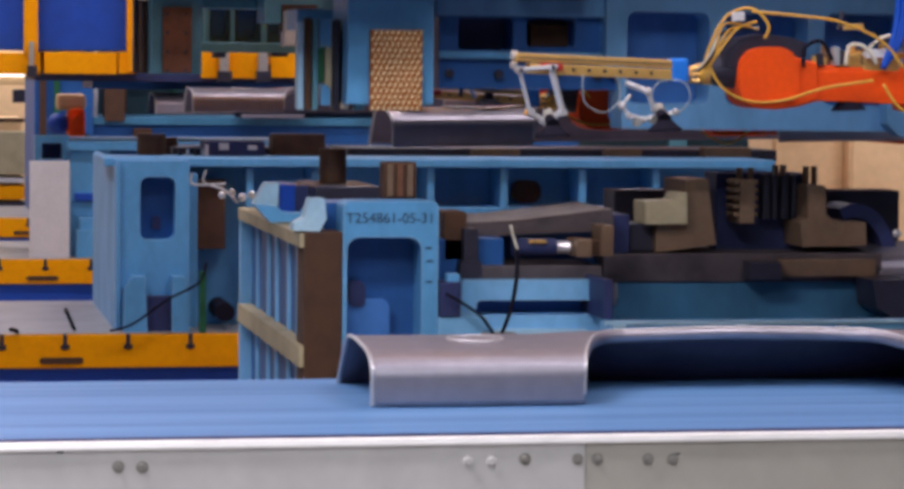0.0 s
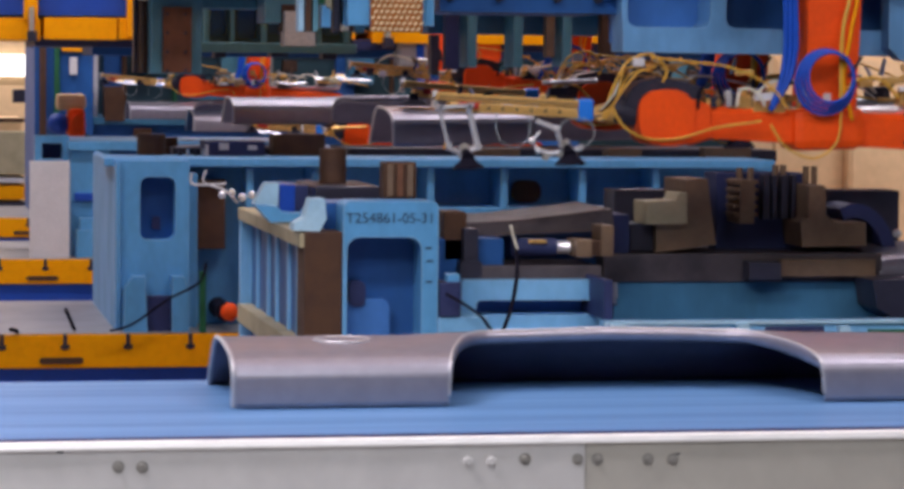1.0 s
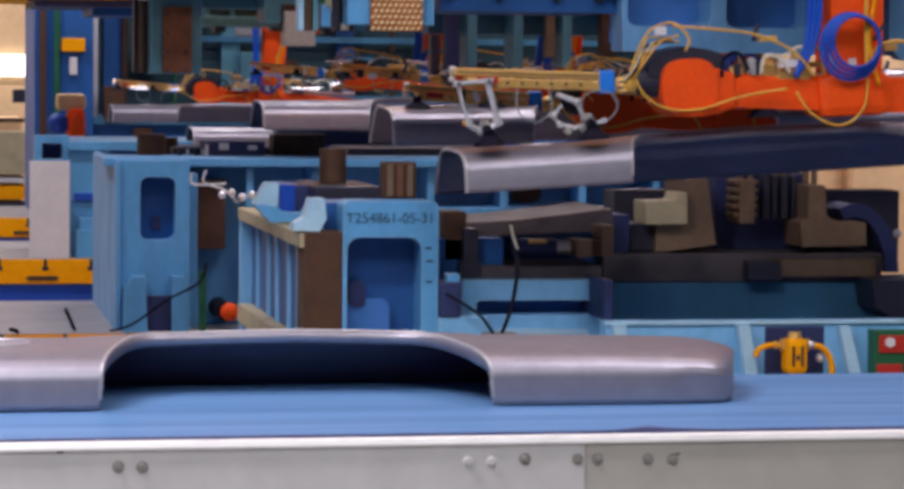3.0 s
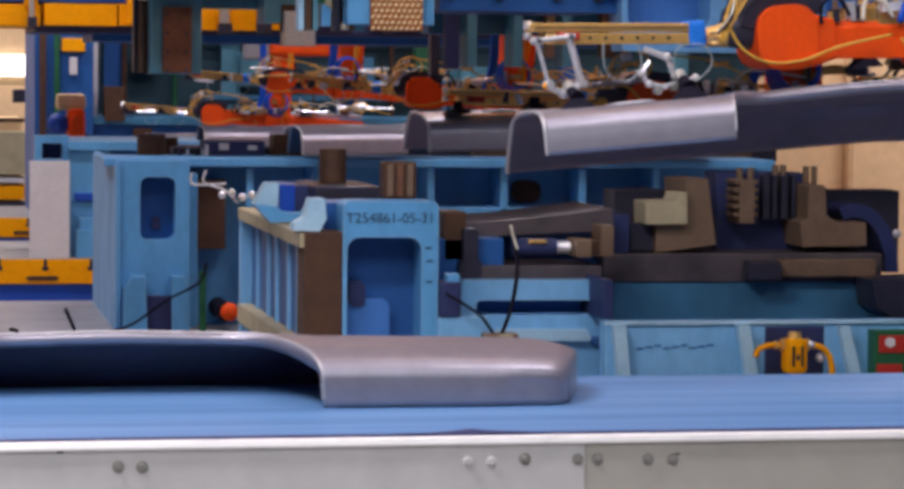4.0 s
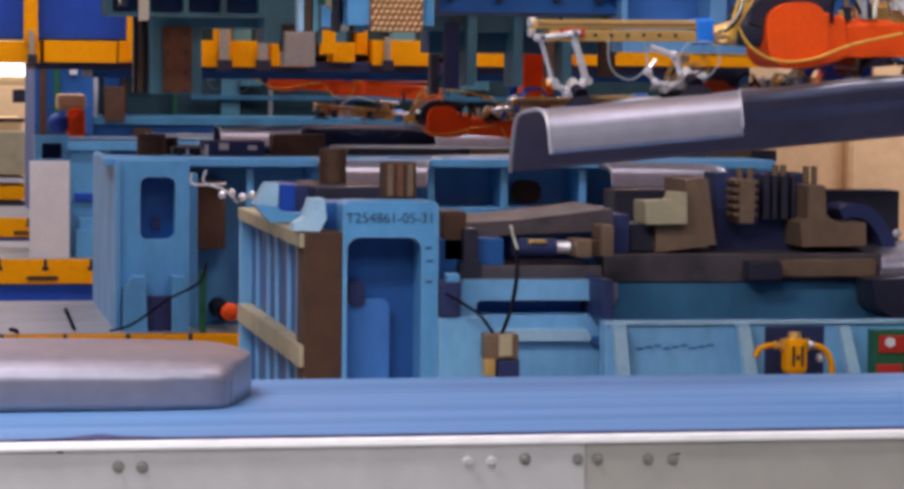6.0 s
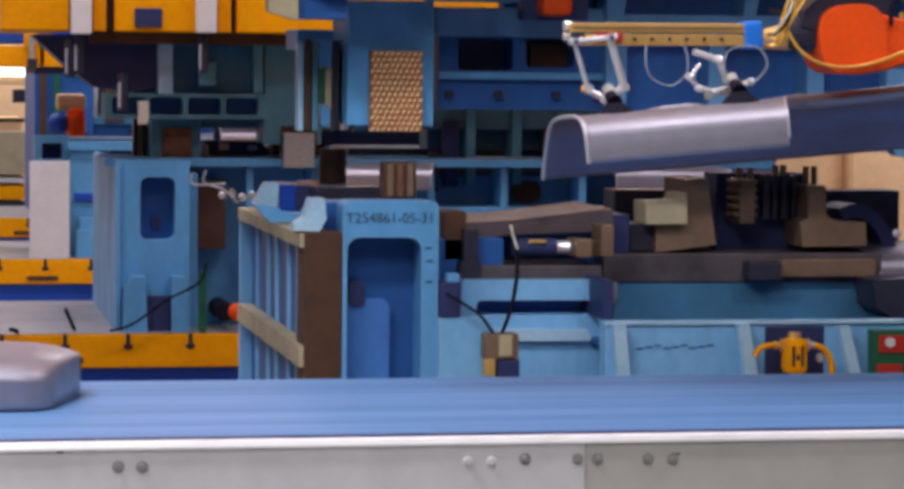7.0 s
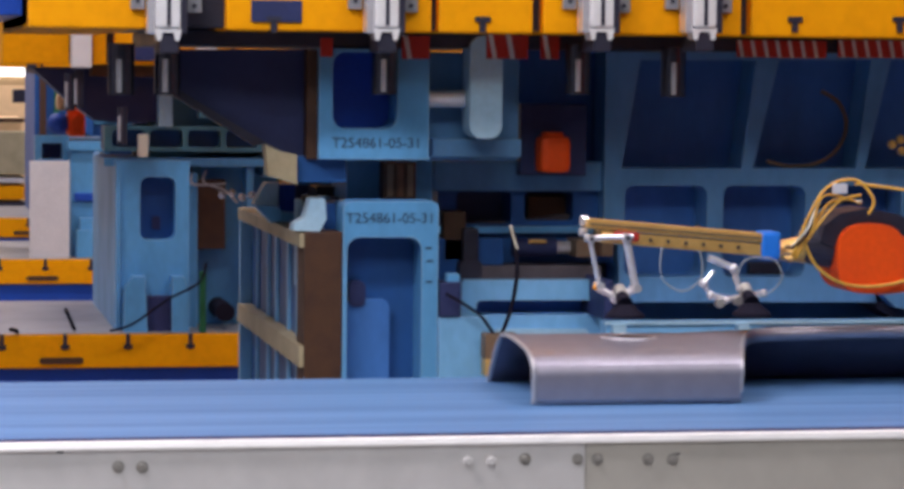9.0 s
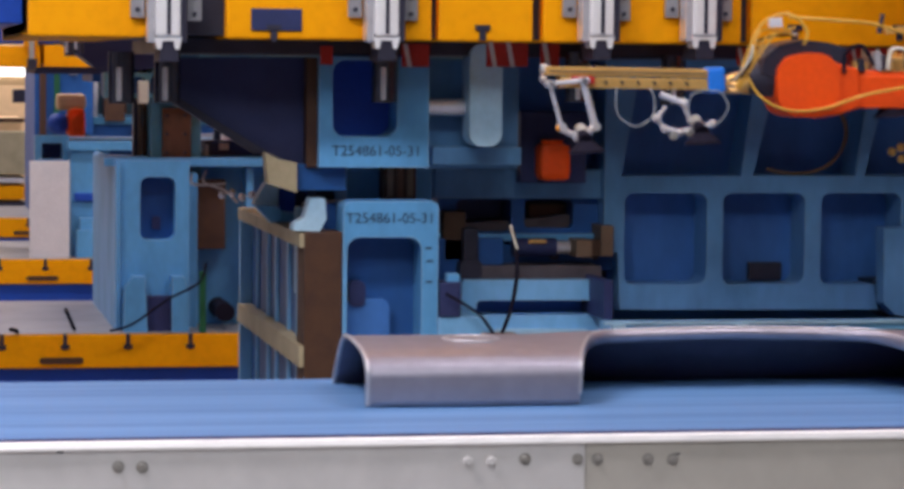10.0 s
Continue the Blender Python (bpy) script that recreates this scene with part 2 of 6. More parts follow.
# ---- conveyor ----
BELT_Z, BELT_Y0, BELT_Y1 = 0.6, 7.74, 9.21


def conveyor():
    c = thing("conveyor", "blue exit belt conveyor with a grey guard plate", "conveyor", (1.6, 8.5, -0.7))
    o = (1.6, 8.5, -0.7)

    def put(ob):
        ob.matrix_basis = Matrix.Translation((-o[0], -o[1], -o[2])) @ ob.matrix_basis
        return ob
    put(part("belt", bx(-3.4, BELT_Z - 0.008, 5.6, BELT_Z, BELT_Y0 + 0.012, BELT_Y1, 0), BELT, c, "blue polymer belt with faint lengthwise streaks"))
    put(part("slider_bed", bx(-3.35, BELT_Z - 0.05, 5.55, BELT_Z - 0.012, BELT_Y0 + 0.03, BELT_Y1 - 0.02), DARK, c))
    joint = 1.886, 0.531
    for x0, x1 in ((-3.4, joint[0] - 0.0008), (joint[0] + 0.0008, 5.6)):
        put(part("guard_plate", bx(x0, BELT_Z - 0.32, x1, BELT_Z - 0.004, BELT_Y0 - 0.012, BELT_Y0 + 0.006, 0.003), RAIL if x0 < 0 else DULLRAIL, c, "brushed grey guard plate" if x0 < 0 else "duller stained guard plate"))
    lip = prism([(BELT_Y0 + 0.006, BELT_Z - 0.002), (BELT_Y0 + 0.006, BELT_Z + 0.001), (BELT_Y0 - 0.004, BELT_Z + 0.001), (BELT_Y0 - 0.013, BELT_Z - 0.003), (BELT_Y0 - 0.02, BELT_Z - 0.016), (BELT_Y0 - 0.0205, BELT_Z - 0.022), (BELT_Y0 - 0.0125, BELT_Z - 0.022), (BELT_Y0 - 0.0125, BELT_Z - 0.004)], -3.4, 5.6)
    for v in lip.verts:
        v.co = Vector((v.co.y, v.co.x, v.co.z))
    put(part("top_lip", lip, RAIL, c, "bright bent plate edge"))
    # navy strip laid on the belt as the shadow beside the guard plate
    put(part("edge_shadow", bx(-3.4, BELT_Z + 0.0015, 5.6, BELT_Z + 0.003, BELT_Y0 + 0.007, BELT_Y0 + 0.055, 0), NAVY, c, "dark strip standing in for the belt edge shadow"))
    put(part("back_rail", bx(-3.4, BELT_Z - 0.3, 5.6, BELT_Z - 0.01, BELT_Y1 + 0.01, BELT_Y1 + 0.03), RAIL, c))
    for px, pz in ((0.594, 0.532), (0.658, 0.530), (1.554, 0.533), (1.619, 0.532), (1.714, 0.536), (1.863, 0.533), (1.919, 0.532), (2.064, 0.530), (2.136, 0.529)):
        broad = px in (1.554, 1.619)
        put(part("washer", rod((px, BELT_Y0 - 0.0115, pz), (px, BELT_Y0 - 0.0145, pz), 0.019 if broad else 0.0165, n=18), RAIL if broad else ZINC, c))
        b = rod((px, BELT_Y0 - 0.0145, pz), (px, BELT_Y0 - 0.022, pz), 0.014 if broad else 0.0115, 0.011 if broad else 0.009, 6)
        put(part("bolt", b, RAIL if broad else ZINC, c, "pale bolt head" if broad else "oily zinc bolt head"))
    # scratches and chips on the plate
    for px, pz in ((0.43, 0.572), (1.27, 0.583), (2.14, 0.541), (0.86, 0.45)):
        put(part("scratch", bx(px, pz, px + 0.018, pz + 0.004, BELT_Y0 - 0.0126, BELT_Y0 - 0.0115, 0), DARK, c))
    for x in (-3.0, -1.0, 0.9, 3.4, 5.2):
        for y in (BELT_Y0 + 0.1, BELT_Y1 - 0.1):
            put(part("leg", bx(x - 0.04, -0.7, x + 0.04, BELT_Z - 0.05, y - 0.04, y + 0.04), RAIL, c))
    seam = prism([(-0.2, 7.762), (-0.08, 7.8), (0.02, 7.865), (0.07, 7.82), (0.22, 7.768), (0.22, 7.756), (-0.2, 7.756)], 0, 0.003)
    for v in seam.verts:
        v.co = Vector((v.co.x, v.co.z - 8.5, BELT_Z + 0.7 + 0.002 + v.co.y))
    splice = part("belt_splice", seam, NAVY, c, "dark lifted splice on the belt edge")
    return splice


belt_splice = conveyor()


# ---- pressed panels ----
PROFILE = [(0.000, 0.000), (0.000, 0.050), (0.004, 0.095), (0.018, 0.120), (0.050, 0.139), (0.100, 0.153), (0.160, 0.161), (0.260, 0.168), (0.360, 0.172), (0.450, 0.168), (0.500, 0.152), (0.545, 0.120), (0.590, 0.078), (0.635, 0.034), (0.668, -0.004)]
PANEL_L, ARCH0, ARCH1 = 2.578, 0.648, 1.82


def profile_at(s):
    s = max(0.0, min(1.0, s)) * (len(PROFILE) - 1)
    i = min(int(s), len(PROFILE) - 2)
    f = s - i
    a, b = PROFILE[i], PROFILE[i + 1]
    return a[0] + (b[0] - a[0]) * f, a[1] + (b[1] - a[1]) * f


def panel_mesh():
    """A drawn side panel: crowned back, front skirt with a wheel arch cut out of it, and a rounded nose at the far end."""
    def cut(x):
        if not ARCH0 < x < ARCH1:
            return 0.0
        d = min(x - ARCH0, ARCH1 - x) / 0.3
        return 0.62 * (1 - (1 - min(d, 1)) ** 2.6) ** (1 / 2.6)

    def point(x, s):
        y, z = profile_at(s)
        e = max(0.0, (x - (PANEL_L - 0.24)) / 0.24)
        u = max(0.0, (x - ARCH1) / (PANEL_L - ARCH1))
        k = (1 - 0.1 * u * u) * math.sqrt(max(0.0, 1 - (0.78 * e) ** 4.2))
        skirt = max(0.0, 1 - z / 0.13)
        x2 = x + 0.1 * u * u * min(1.0, y / 0.4)
        flare = max(0.0, 1 - abs(x - (ARCH0 + ARCH1) / 2) / 0.62)
        z += 0.026 * flare ** 0.6 * max(0.0, 1 - abs(y - 0.36) / 0.3) * (z > 0.1)
        # the front corner of the nose swings back in plan
        t = min(1.0, max(0.0, (x - (PANEL_L - 0.09)) / 0.09))
        y += 0.075 * (1 - math.sqrt(max(0.0, 1 - 0.98 * t * t))) * max(0.0, 1 - y / 0.35)
        # shallow joggle in the skirt before the nose
        step = max(0.0, min(1.0, (x - (PANEL_L - 0.19)) / 0.03)) * max(0.0, min(1.0, (PANEL_L - 0.02 - x) / 0.05))
        return Vector((x2, y + 0.009 * step * min(1.0, 2 * skirt) + 0.02 * e ** 4 * (0.4 - s), z * k))
    xs = [0.008 * i for i in range(3)] + [0.03 + 0.0455 * i for i in range(13)] + [ARCH0]
    xs += [ARCH0 + 1e-4 + 0.3 * (i / 14) ** 2 for i in range(15)] + [ARCH0 + 0.3 + (ARCH1 - ARCH0 - 0.6) * i / 10 for i in range(1, 10)]
    xs += [ARCH1 - 1e-4 - 0.3 * (i / 14) ** 2 for i in range(14, -1, -1)] + [ARCH1 + (PANEL_L - 0.1 - ARCH1) * i / 20 for i in range(21)] + [PANEL_L - 0.1 + 0.1 * math.sin(i * math.pi / 24) for i in range(1, 13)]
    bm, rows, edge = bmesh.new(), [], []
    N = 42
    for x in xs:
        s0 = cut(x)
        rows.append([bm.verts.new(point(x, max(s0, j / N))) for j in range(N + 1)])
        if ARCH0 < x < ARCH1:
            edge.append(point(x, s0))
    tail = [point(PANEL_L, j / N) for j in range(N + 1)]
    for drop, out in ((0.985, 0.002), (0.94, 0.0035), (0.86, 0.0045), (0.7, 0.005), (0.4, 0.0055), (0.0, 0.006)):
        rows.append([bm.verts.new((q.x + out, q.y, q.z * drop)) for q in tail])
    for a, b in zip(rows, rows[1:]):
        for j in range(N):
            bm.faces.new((a[j], b[j], b[j + 1], a[j + 1]))
    bmesh.ops.dissolve_degenerate(bm, edges=bm.edges, dist=1e-5)
    bmesh.ops.remove_doubles(bm, verts=bm.verts, dist=1e-5)
    return bm, edge


def pressed_panel(label):
    p = thing("pressed_side_panel", label, "body panel", group="pressed side panels")
    bm, edge = panel_mesh()
    skin = part("skin", bm, PANEL, p, "drawn steel skin, inner side darkened as shade", smooth=True)
    # the crown faces outwards, so that the side darkened as shade is inside
    if sum(f.normal.z for f in skin.data.polygons if f.center.z > 0.16) < 0:
        skin.data.flip_normals()
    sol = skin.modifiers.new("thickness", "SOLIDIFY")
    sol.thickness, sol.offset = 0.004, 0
    skin.data.materials.append(INNERSHADE)
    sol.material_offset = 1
    tube("arch_rim", edge[::2] + [edge[-1]], 0.0055, EDGE, p, "bright folded rim of the wheel arch", n=6)
    # rolled flange that turns down along the top of the arch
    lip = bmesh.new()
    roll = ((0, 0), (-0.013, -0.003), (-0.021, -0.012), (-0.021, -0.024), (-0.012, -0.035), (0.004, -0.041))
    hang = []
    for q in edge:
        if q.z > 0.08:
            k = min(1.0, (q.z - 0.08) / 0.07)
            hang.append([lip.verts.new(q + Vector((0, k * dy, k * dz))) for dy, dz in roll])
    for a, c in zip(hang, hang[1:]):
        for j in range(len(roll) - 1):
            lip.faces.new((a[j], c[j], c[j + 1], a[j + 1]))
    part("arch_flange", lip, PANEL, p, "rolled flange along the arch", smooth=True).modifiers.new("thickness", "SOLIDIFY").thickness = 0.003
    y, z = 0.3, 0.1705
    tube("filler_rim", [(0.37 + 0.085 * math.cos(a * 0.5236), y + 0.085 * math.sin(a * 0.5236), z) for a in range(12)], 0.006, EDGE, p, "round embossed filler pocket", n=6, closed=True)
    part("filler_dish", rod((0.37, y, z - 0.002), (0.37, y, z + 0.002), 0.075, 0.07, 28), PANEL, p)
    tube("end_rim", [(0.0, y, z) for y, z in PROFILE], 0.0075, EDGE, p, "bright folded end rim", n=6)
    return p


panel_out = pressed_panel("grey pressed steel side panel lying on the belt")
panel_held = copy_thing(panel_out, pose(0, 0, 0))
panel_held["label"] = "grey pressed steel side panel under suction cups"
panel_next = copy_thing(panel_out, pose(0, 0, 0))
panel_next["label"] = "grey pressed steel side panel bound for the first die"
panel_third = copy_thing(panel_out, pose(0, 0, 0))
panel_third["label"] = "grey pressed steel side panel bound for the second die"
panel_fourth = copy_thing(panel_out, pose(0, 0, 0))
panel_fourth["label"] = "grey pressed steel side panel on the third die"
panel_fifth = copy_thing(panel_out, pose(0, 0, 0))
panel_fifth["label"] = "grey pressed steel side panel bound for the fourth die"


# ---- handling robot: gripper beam, wrist and arm; origin at the held panel's front corner ----
def robot(label):
    r = thing("handling_robot", label, "robot", group="handling robots")
    Y = 0.25

    def xz(x, z, y=Y):
        return (x, y, z)
    # extruded beam, sloping slightly
    a, b = (0.008, 0.420), (0.590, 0.372)
    ang = math.atan2(b[1] - a[1], b[0] - a[0])
    L = math.hypot(b[0] - a[0], b[1] - a[1])
    beam = part("gripper_beam", bx(0, 0.008, L, 0.038, -0.04, 0.04, 0.004), GOLD, r, "gold anodised slotted extrusion")
    beam.matrix_basis = Matrix.Translation((a[0], Y, a[1])) @ Matrix.Rotation(-ang, 4, "Y")
    low = part("lower_profile", bx(0.05, -0.034, L, 0.004, -0.036, 0.036, 0.004), GOLD, beam)
    part("slot", bx(0.01, 0.0195, L - 0.01, 0.0245, -0.0425, -0.0405, 0), TAN, beam)
    for i in range(8):
        part("slot_nut", bx(0.09 + 0.058 * i, -0.018, 0.1 + 0.058 * i, -0.008, -0.042, -0.0365, 0.001), DARK, low)
    part("end_cap", rod((-0.012, 0, 0.03), (0.01, 0, 0.03), 0.016), CHROME, beam)
    part("end_cap", rod((-0.012, 0, -0.006), (0.01, 0, -0.006), 0.013), CHROME, beam)
    part("clamp_block", bx(0.09, -0.02, 0.17, 0.006, -0.05, 0.0, 0.003), RED, beam, "red clamp block")
    part("tape_wrap", bx(0.582, 0.326, 0.647, 0.416, Y - 0.045, Y + 0.045, 0.012), TAPE, r, "bright blue tape round the joint")
    # front cup holder: swinging links
    def bar(name, p, q, r0, label="", m=CHROME):
        part(name, rod(xz(*p, Y - 0.06), xz(*q, Y - 0.06), r0), m, r, label)
    links = ((0.014, 0.396), (0.046, 0.247), (0.131, 0.4), (0.165, 0.24))
    bar("link", links[0], links[1], 0.0075, "chromed link")
    bar("link", links[2], links[3], 0.0125, "chromed link")
    bar("link", (0.004, 0.396), (0.154, 0.403), 0.009, "chromed link")
    for q in links:
        part("pivot", rod(xz(*q, Y - 0.085), xz(*q, Y - 0.03), 0.014), CHROME, r)
    for q in (links[0], links[2]):
        part("pivot_bolt", rod(xz(*q, Y - 0.092), xz(*q, Y - 0.085), 0.007, n=6), DARK, r)
    foot = rod(xz(0.04, 0.241, Y - 0.06), xz(0.097, 0.212, Y - 0.06), 0.011)
    rod(xz(0.097, 0.212, Y - 0.06), xz(0.166, 0.237, Y - 0.06), 0.0125, bm=foot)
    ball(xz(0.1, 0.21, Y - 0.06), 0.02, bm=foot)
    ball(xz(0.13, 0.222, Y - 0.068), 0.016, bm=foot)
    part("cup_mount", foot, CHROME, r, "chromed ball mount")
    part("plug_tip", rod(xz(0.03, 0.247, Y - 0.06), xz(0.048, 0.238, Y - 0.06), 0.011, n=10), YELLOW, r, "yellow hose plug")

    def cup(cx, cz):
        F = Y - 0.16
        q = rod(xz(cx, cz + 0.055, Y - 0.1), xz(cx, cz + 0.026, F), 0.016, 0.026, 20)
        rod(xz(cx, cz + 0.026, F), xz(cx, cz + 0.016, F), 0.026, 0.036, 28, q)
        rod(xz(cx, cz + 0.018, F), xz(cx, cz - 0.004, F), 0.034, 0.058, 28, q)
        rod(xz(cx, cz - 0.004, F), xz(cx, cz - 0.014, F), 0.06, 0.062, 28, q)
        part("suction_cup", q, RUBBER, r, "flared black rubber suction cup")
        part("cup_collar", rod(xz(cx, cz + 0.07, Y - 0.08), xz(cx, cz + 0.05, Y - 0.11), 0.02, n=12), ZINC, r)
    cup(0.106, 0.17)
    cup(0.517, 0.172)
    # second cup holder: elbowed bracket with knuckle joints
    pts = ((0.403, 0.335), (0.484, 0.301), (0.507, 0.236), (0.421, 0.292), (0.386, 0.254), (0.41, 0.216), (0.463, 0.2), (0.545, 0.214), (0.585, 0.222))
    for i, j, w in ((0, 1, 0.011), (1, 2, 0.01), (3, 4, 0.006), (4, 5, 0.008), (5, 6, 0.01), (6, 7, 0.01), (2, 7, 0.009), (7, 8, 0.009)):
        q = rod(xz(*pts[i], Y - 0.06), xz(*pts[j], Y - 0.06), w, n=12)
        ball(xz(*pts[j], Y - 0.064), (0.012, 0.016, 0.014)[j % 3], bm=q, n=10)
        part("bracket_bar", q, CHROME if (i + j) % 4 else ZINC, r, "chromed bracket bar")
    for q in ((0.44, 0.19), (0.5, 0.197), (0.555, 0.19)):
        part("bracket_nut", rod(xz(*q, Y - 0.075), xz(*q, Y - 0.05), 0.015, n=6), ZINC, r)
    # wrist and arm
    part("flange", rod(xz(0.647, 0.354), xz(0.738, 0.357), 0.03, 0.045), GOLD, r)
    part("coupling", rod(xz(0.729, 0.365), xz(0.834, 0.364), 0.05, 0.07, 20), DARK, r)
    wr = []
    for k in range(32):
        ca, sa = math.cos(k * math.pi / 16), math.sin(k * math.pi / 16)
        wr.append((0.93 + 0.113 * math.copysign(abs(ca) ** 0.7, ca), 0.333 + 0.112 * math.copysign(abs(sa) ** 0.7, sa)))
    w = part("wrist", prism(wr, Y - 0.1, Y + 0.1), ORANGE, r, "orange cast wrist", smooth=False)
    bev = w.modifiers.new("edge", "BEVEL")
    bev.width, bev.segments = 0.025, 3
    nk = part("wrist_neck", prism([(0.95, 0.44), (1.04, 0.404), (1.12, 0.379), (1.12, 0.242), (1.04, 0.222), (0.95, 0.215)], Y - 0.085, Y + 0.09), ORANGE, r, "orange neck of the wrist")
    nk.modifiers.new("edge", "BEVEL").width = 0.022
    part("wrist_cap", prism([(0.768, 0.387), (0.783, 0.438), (0.835, 0.478), (0.927, 0.493), (1.024, 0.475), (1.083, 0.453), (1.084, 0.405), (0.815, 0.368)], Y - 0.07, Y + 0.12), DARK, r, "black wrist motor cover")
    fa = part("forearm", prism([(1.045, 0.379), (2.524, 0.274), (2.528, 0.125), (1.048, 0.246)], Y - 0.07, Y + 0.09), ORANGE, r, "orange forearm")
    fa.modifiers.new("edge", "BEVEL").width = 0.025
    up = part("arm_post", prism([(1.509, 0.255), (1.739, 0.254), (1.794, 1.057), (1.545, 1.054)], Y - 0.06, Y + 0.12), ORANGE, r, "orange upright arm")
    up.modifiers.new("edge", "BEVEL").width = 0.025
    part("shoulder", bx(1.523, 0.949, 2.149, 1.465, Y - 0.1, Y + 0.2, 0.04), ORANGE, r, "orange shoulder casting")
    part("shoulder_motor", bx(1.256, 0.904, 1.525, 1.199, Y - 0.08, Y + 0.1, 0.03), STEEL, r, "grey shoulder motor")
    part("elbow", bx(1.458, 0.182, 1.765, 0.352, Y - 0.1, Y + 0.13, 0.04), ORANGE, r, "orange elbow casting")
    tube("post_hose", [xz(1.701, 1.940, Y - 0.08), xz(1.726, 0.982, Y - 0.09), xz(1.666, 0.647, Y - 0.11), xz(1.653, 0.348, Y - 0.12)], 0.009, HOSE, r)
    tube("post_hose", [xz(1.735, 1.940, Y - 0.08), xz(1.755, 0.982, Y - 0.09), xz(1.70, 0.647, Y - 0.11), xz(1.665, 0.47, Y - 0.12), xz(1.7, 0.3, Y - 0.12)], 0.008, YELLOW, r)
    for k in range(3):
        tube("post_cable", [xz((1.449, 1.932)[0] - 0.02 * k, (1.449, 1.932)[1], Y - 0.07), xz((1.474, 0.887)[0] - 0.02 * k, (1.474, 0.887)[1], Y - 0.09), xz((1.463, 0.534)[0] - 0.02 * k, (1.463, 0.534)[1], Y - 0.1), xz(1.362, 0.349, Y - 0.1)], 0.012, CABLE, r, "blue cable")
    cx, cz = 1.584, 0.458
    for k in range(4):
        rad = 0.123 - 0.009 * k
        tube("cable_coil", [(cx + rad * math.cos(a * 0.5236) + 0.004 * k, Y - 0.13 - 0.012 * k, cz + 0.006 * k + rad * 1.05 * math.sin(a * 0.5236)) for a in range(12)], 0.0075, CABLE, r, "coiled blue cable", closed=True)
    # hoses over the wrist
    hz = lambda *p: [xz(p[i], p[i + 1], Y - 0.11 - 0.004 * (i % 3)) for i in range(0, len(p), 2)]
    tube("hose", hz(0.666, 0.341, 0.708, 0.460, 0.773, 0.561, 0.868, 0.585, 0.927, 0.524, 0.912, 0.475), 0.0052, HOSE, r)
    tube("hose", hz(0.672, 0.332, 0.737, 0.432, 0.812, 0.515, 0.888, 0.537), 0.0048, HOSE, r)
    tube("hose", hz(0.689, 0.423, 0.739, 0.313, 0.836, 0.254, 0.971, 0.248, 1.125, 0.286, 1.319, 0.308), 0.0052, HOSE, r)
    tube("hose", hz(0.868, 0.574, 1.042, 0.552, 1.197, 0.525, 1.355, 0.451, 1.436, 0.348), 0.0052, HOSE, r)
    tube("air_hose", hz(0.236, 0.37, 0.228, 0.314, 0.244, 0.264, 0.304, 0.233, 0.357, 0.266, 0.367, 0.321, 0.356, 0.36), 0.0024, FOGHOSE, r)
    tube("air_hose", hz(0.491, 0.235, 0.486, 0.297, 0.517, 0.335, 0.6, 0.333, 0.628, 0.278, 0.594, 0.23, 0.541, 0.209), 0.0024, FOGHOSE, r)
    tube("hose", hz(1.359, 0.293, 1.420, 0.200, 1.539, 0.152, 1.637, 0.217, 1.653, 0.348), 0.0052, HOSE, r)
    wild = random.Random(8)
    for k in range(4):
        j = [wild.uniform(-0.022, 0.022) for _ in range(6)]
        tube("thin_hose", [xz((0.666, 0.350)[0] + j[0] * 0.3, (0.666, 0.350)[1] + j[1], Y - 0.1), xz((0.722, 0.423)[0] + j[2], (0.722, 0.423)[1] + j[3], Y - 0.12 + j[0]), xz((0.783, 0.511)[0] + j[4], (0.783, 0.511)[1] + j[5], Y - 0.1 + j[1]), xz((0.888, 0.524)[0] + j[1], (0.888, 0.524)[1] - abs(j[3]), Y - 0.06)], 0.004, (CLEARHOSE, HOSE, RUBBER, HOSE)[k], r)
    for k in range(6):
        u = (0.646, 0.378)[0] + 0.008 * (k % 3)
        part("air_fitting", rod((u, Y - 0.06, (0.646, 0.379)[1] - 0.011 * k), (u + 0.022, Y - 0.075, (0.646, 0.379)[1] - 0.011 * k), 0.005, n=8), (GOLD, TAN)[k % 2], r)
    part("hose_tag", bx(0.788, 0.542, 0.834, 0.574, Y - 0.135, Y - 0.12, 0.002), WHITE, r)
    # tooling boom over the far end of the panel
    part("tool_boom", rod((1.16, Y, 0.34), (2.5, Y, 0.33), 0.022, n=14), CHROME, r, "chromed tooling boom")
    part("boom_bracket", bx(1.3, 0.3, 1.44, 0.42, Y - 0.06, Y + 0.06, 0.01), GOLD, r, "gold boom bracket")
    for k, bxx in enumerate((1.25, 1.62, 1.98, 2.3)):
        part("drop_rod", rod((bxx, Y - 0.03, 0.33), (bxx, Y - 0.03, 0.24), 0.012), CHROME, r)
        pad = rod((bxx, Y - 0.03, 0.245), (bxx, Y - 0.03, 0.2), 0.03, 0.066, 20)
        part("suction_cup", pad, RUBBER, r, "black rubber suction cup")
        part("ejector", bx(bxx - 0.05, 0.35, bxx + 0.06, 0.41, Y - 0.05, Y + 0.03, 0.01), DARK if k % 2 else GOLD, r, "vacuum ejector")
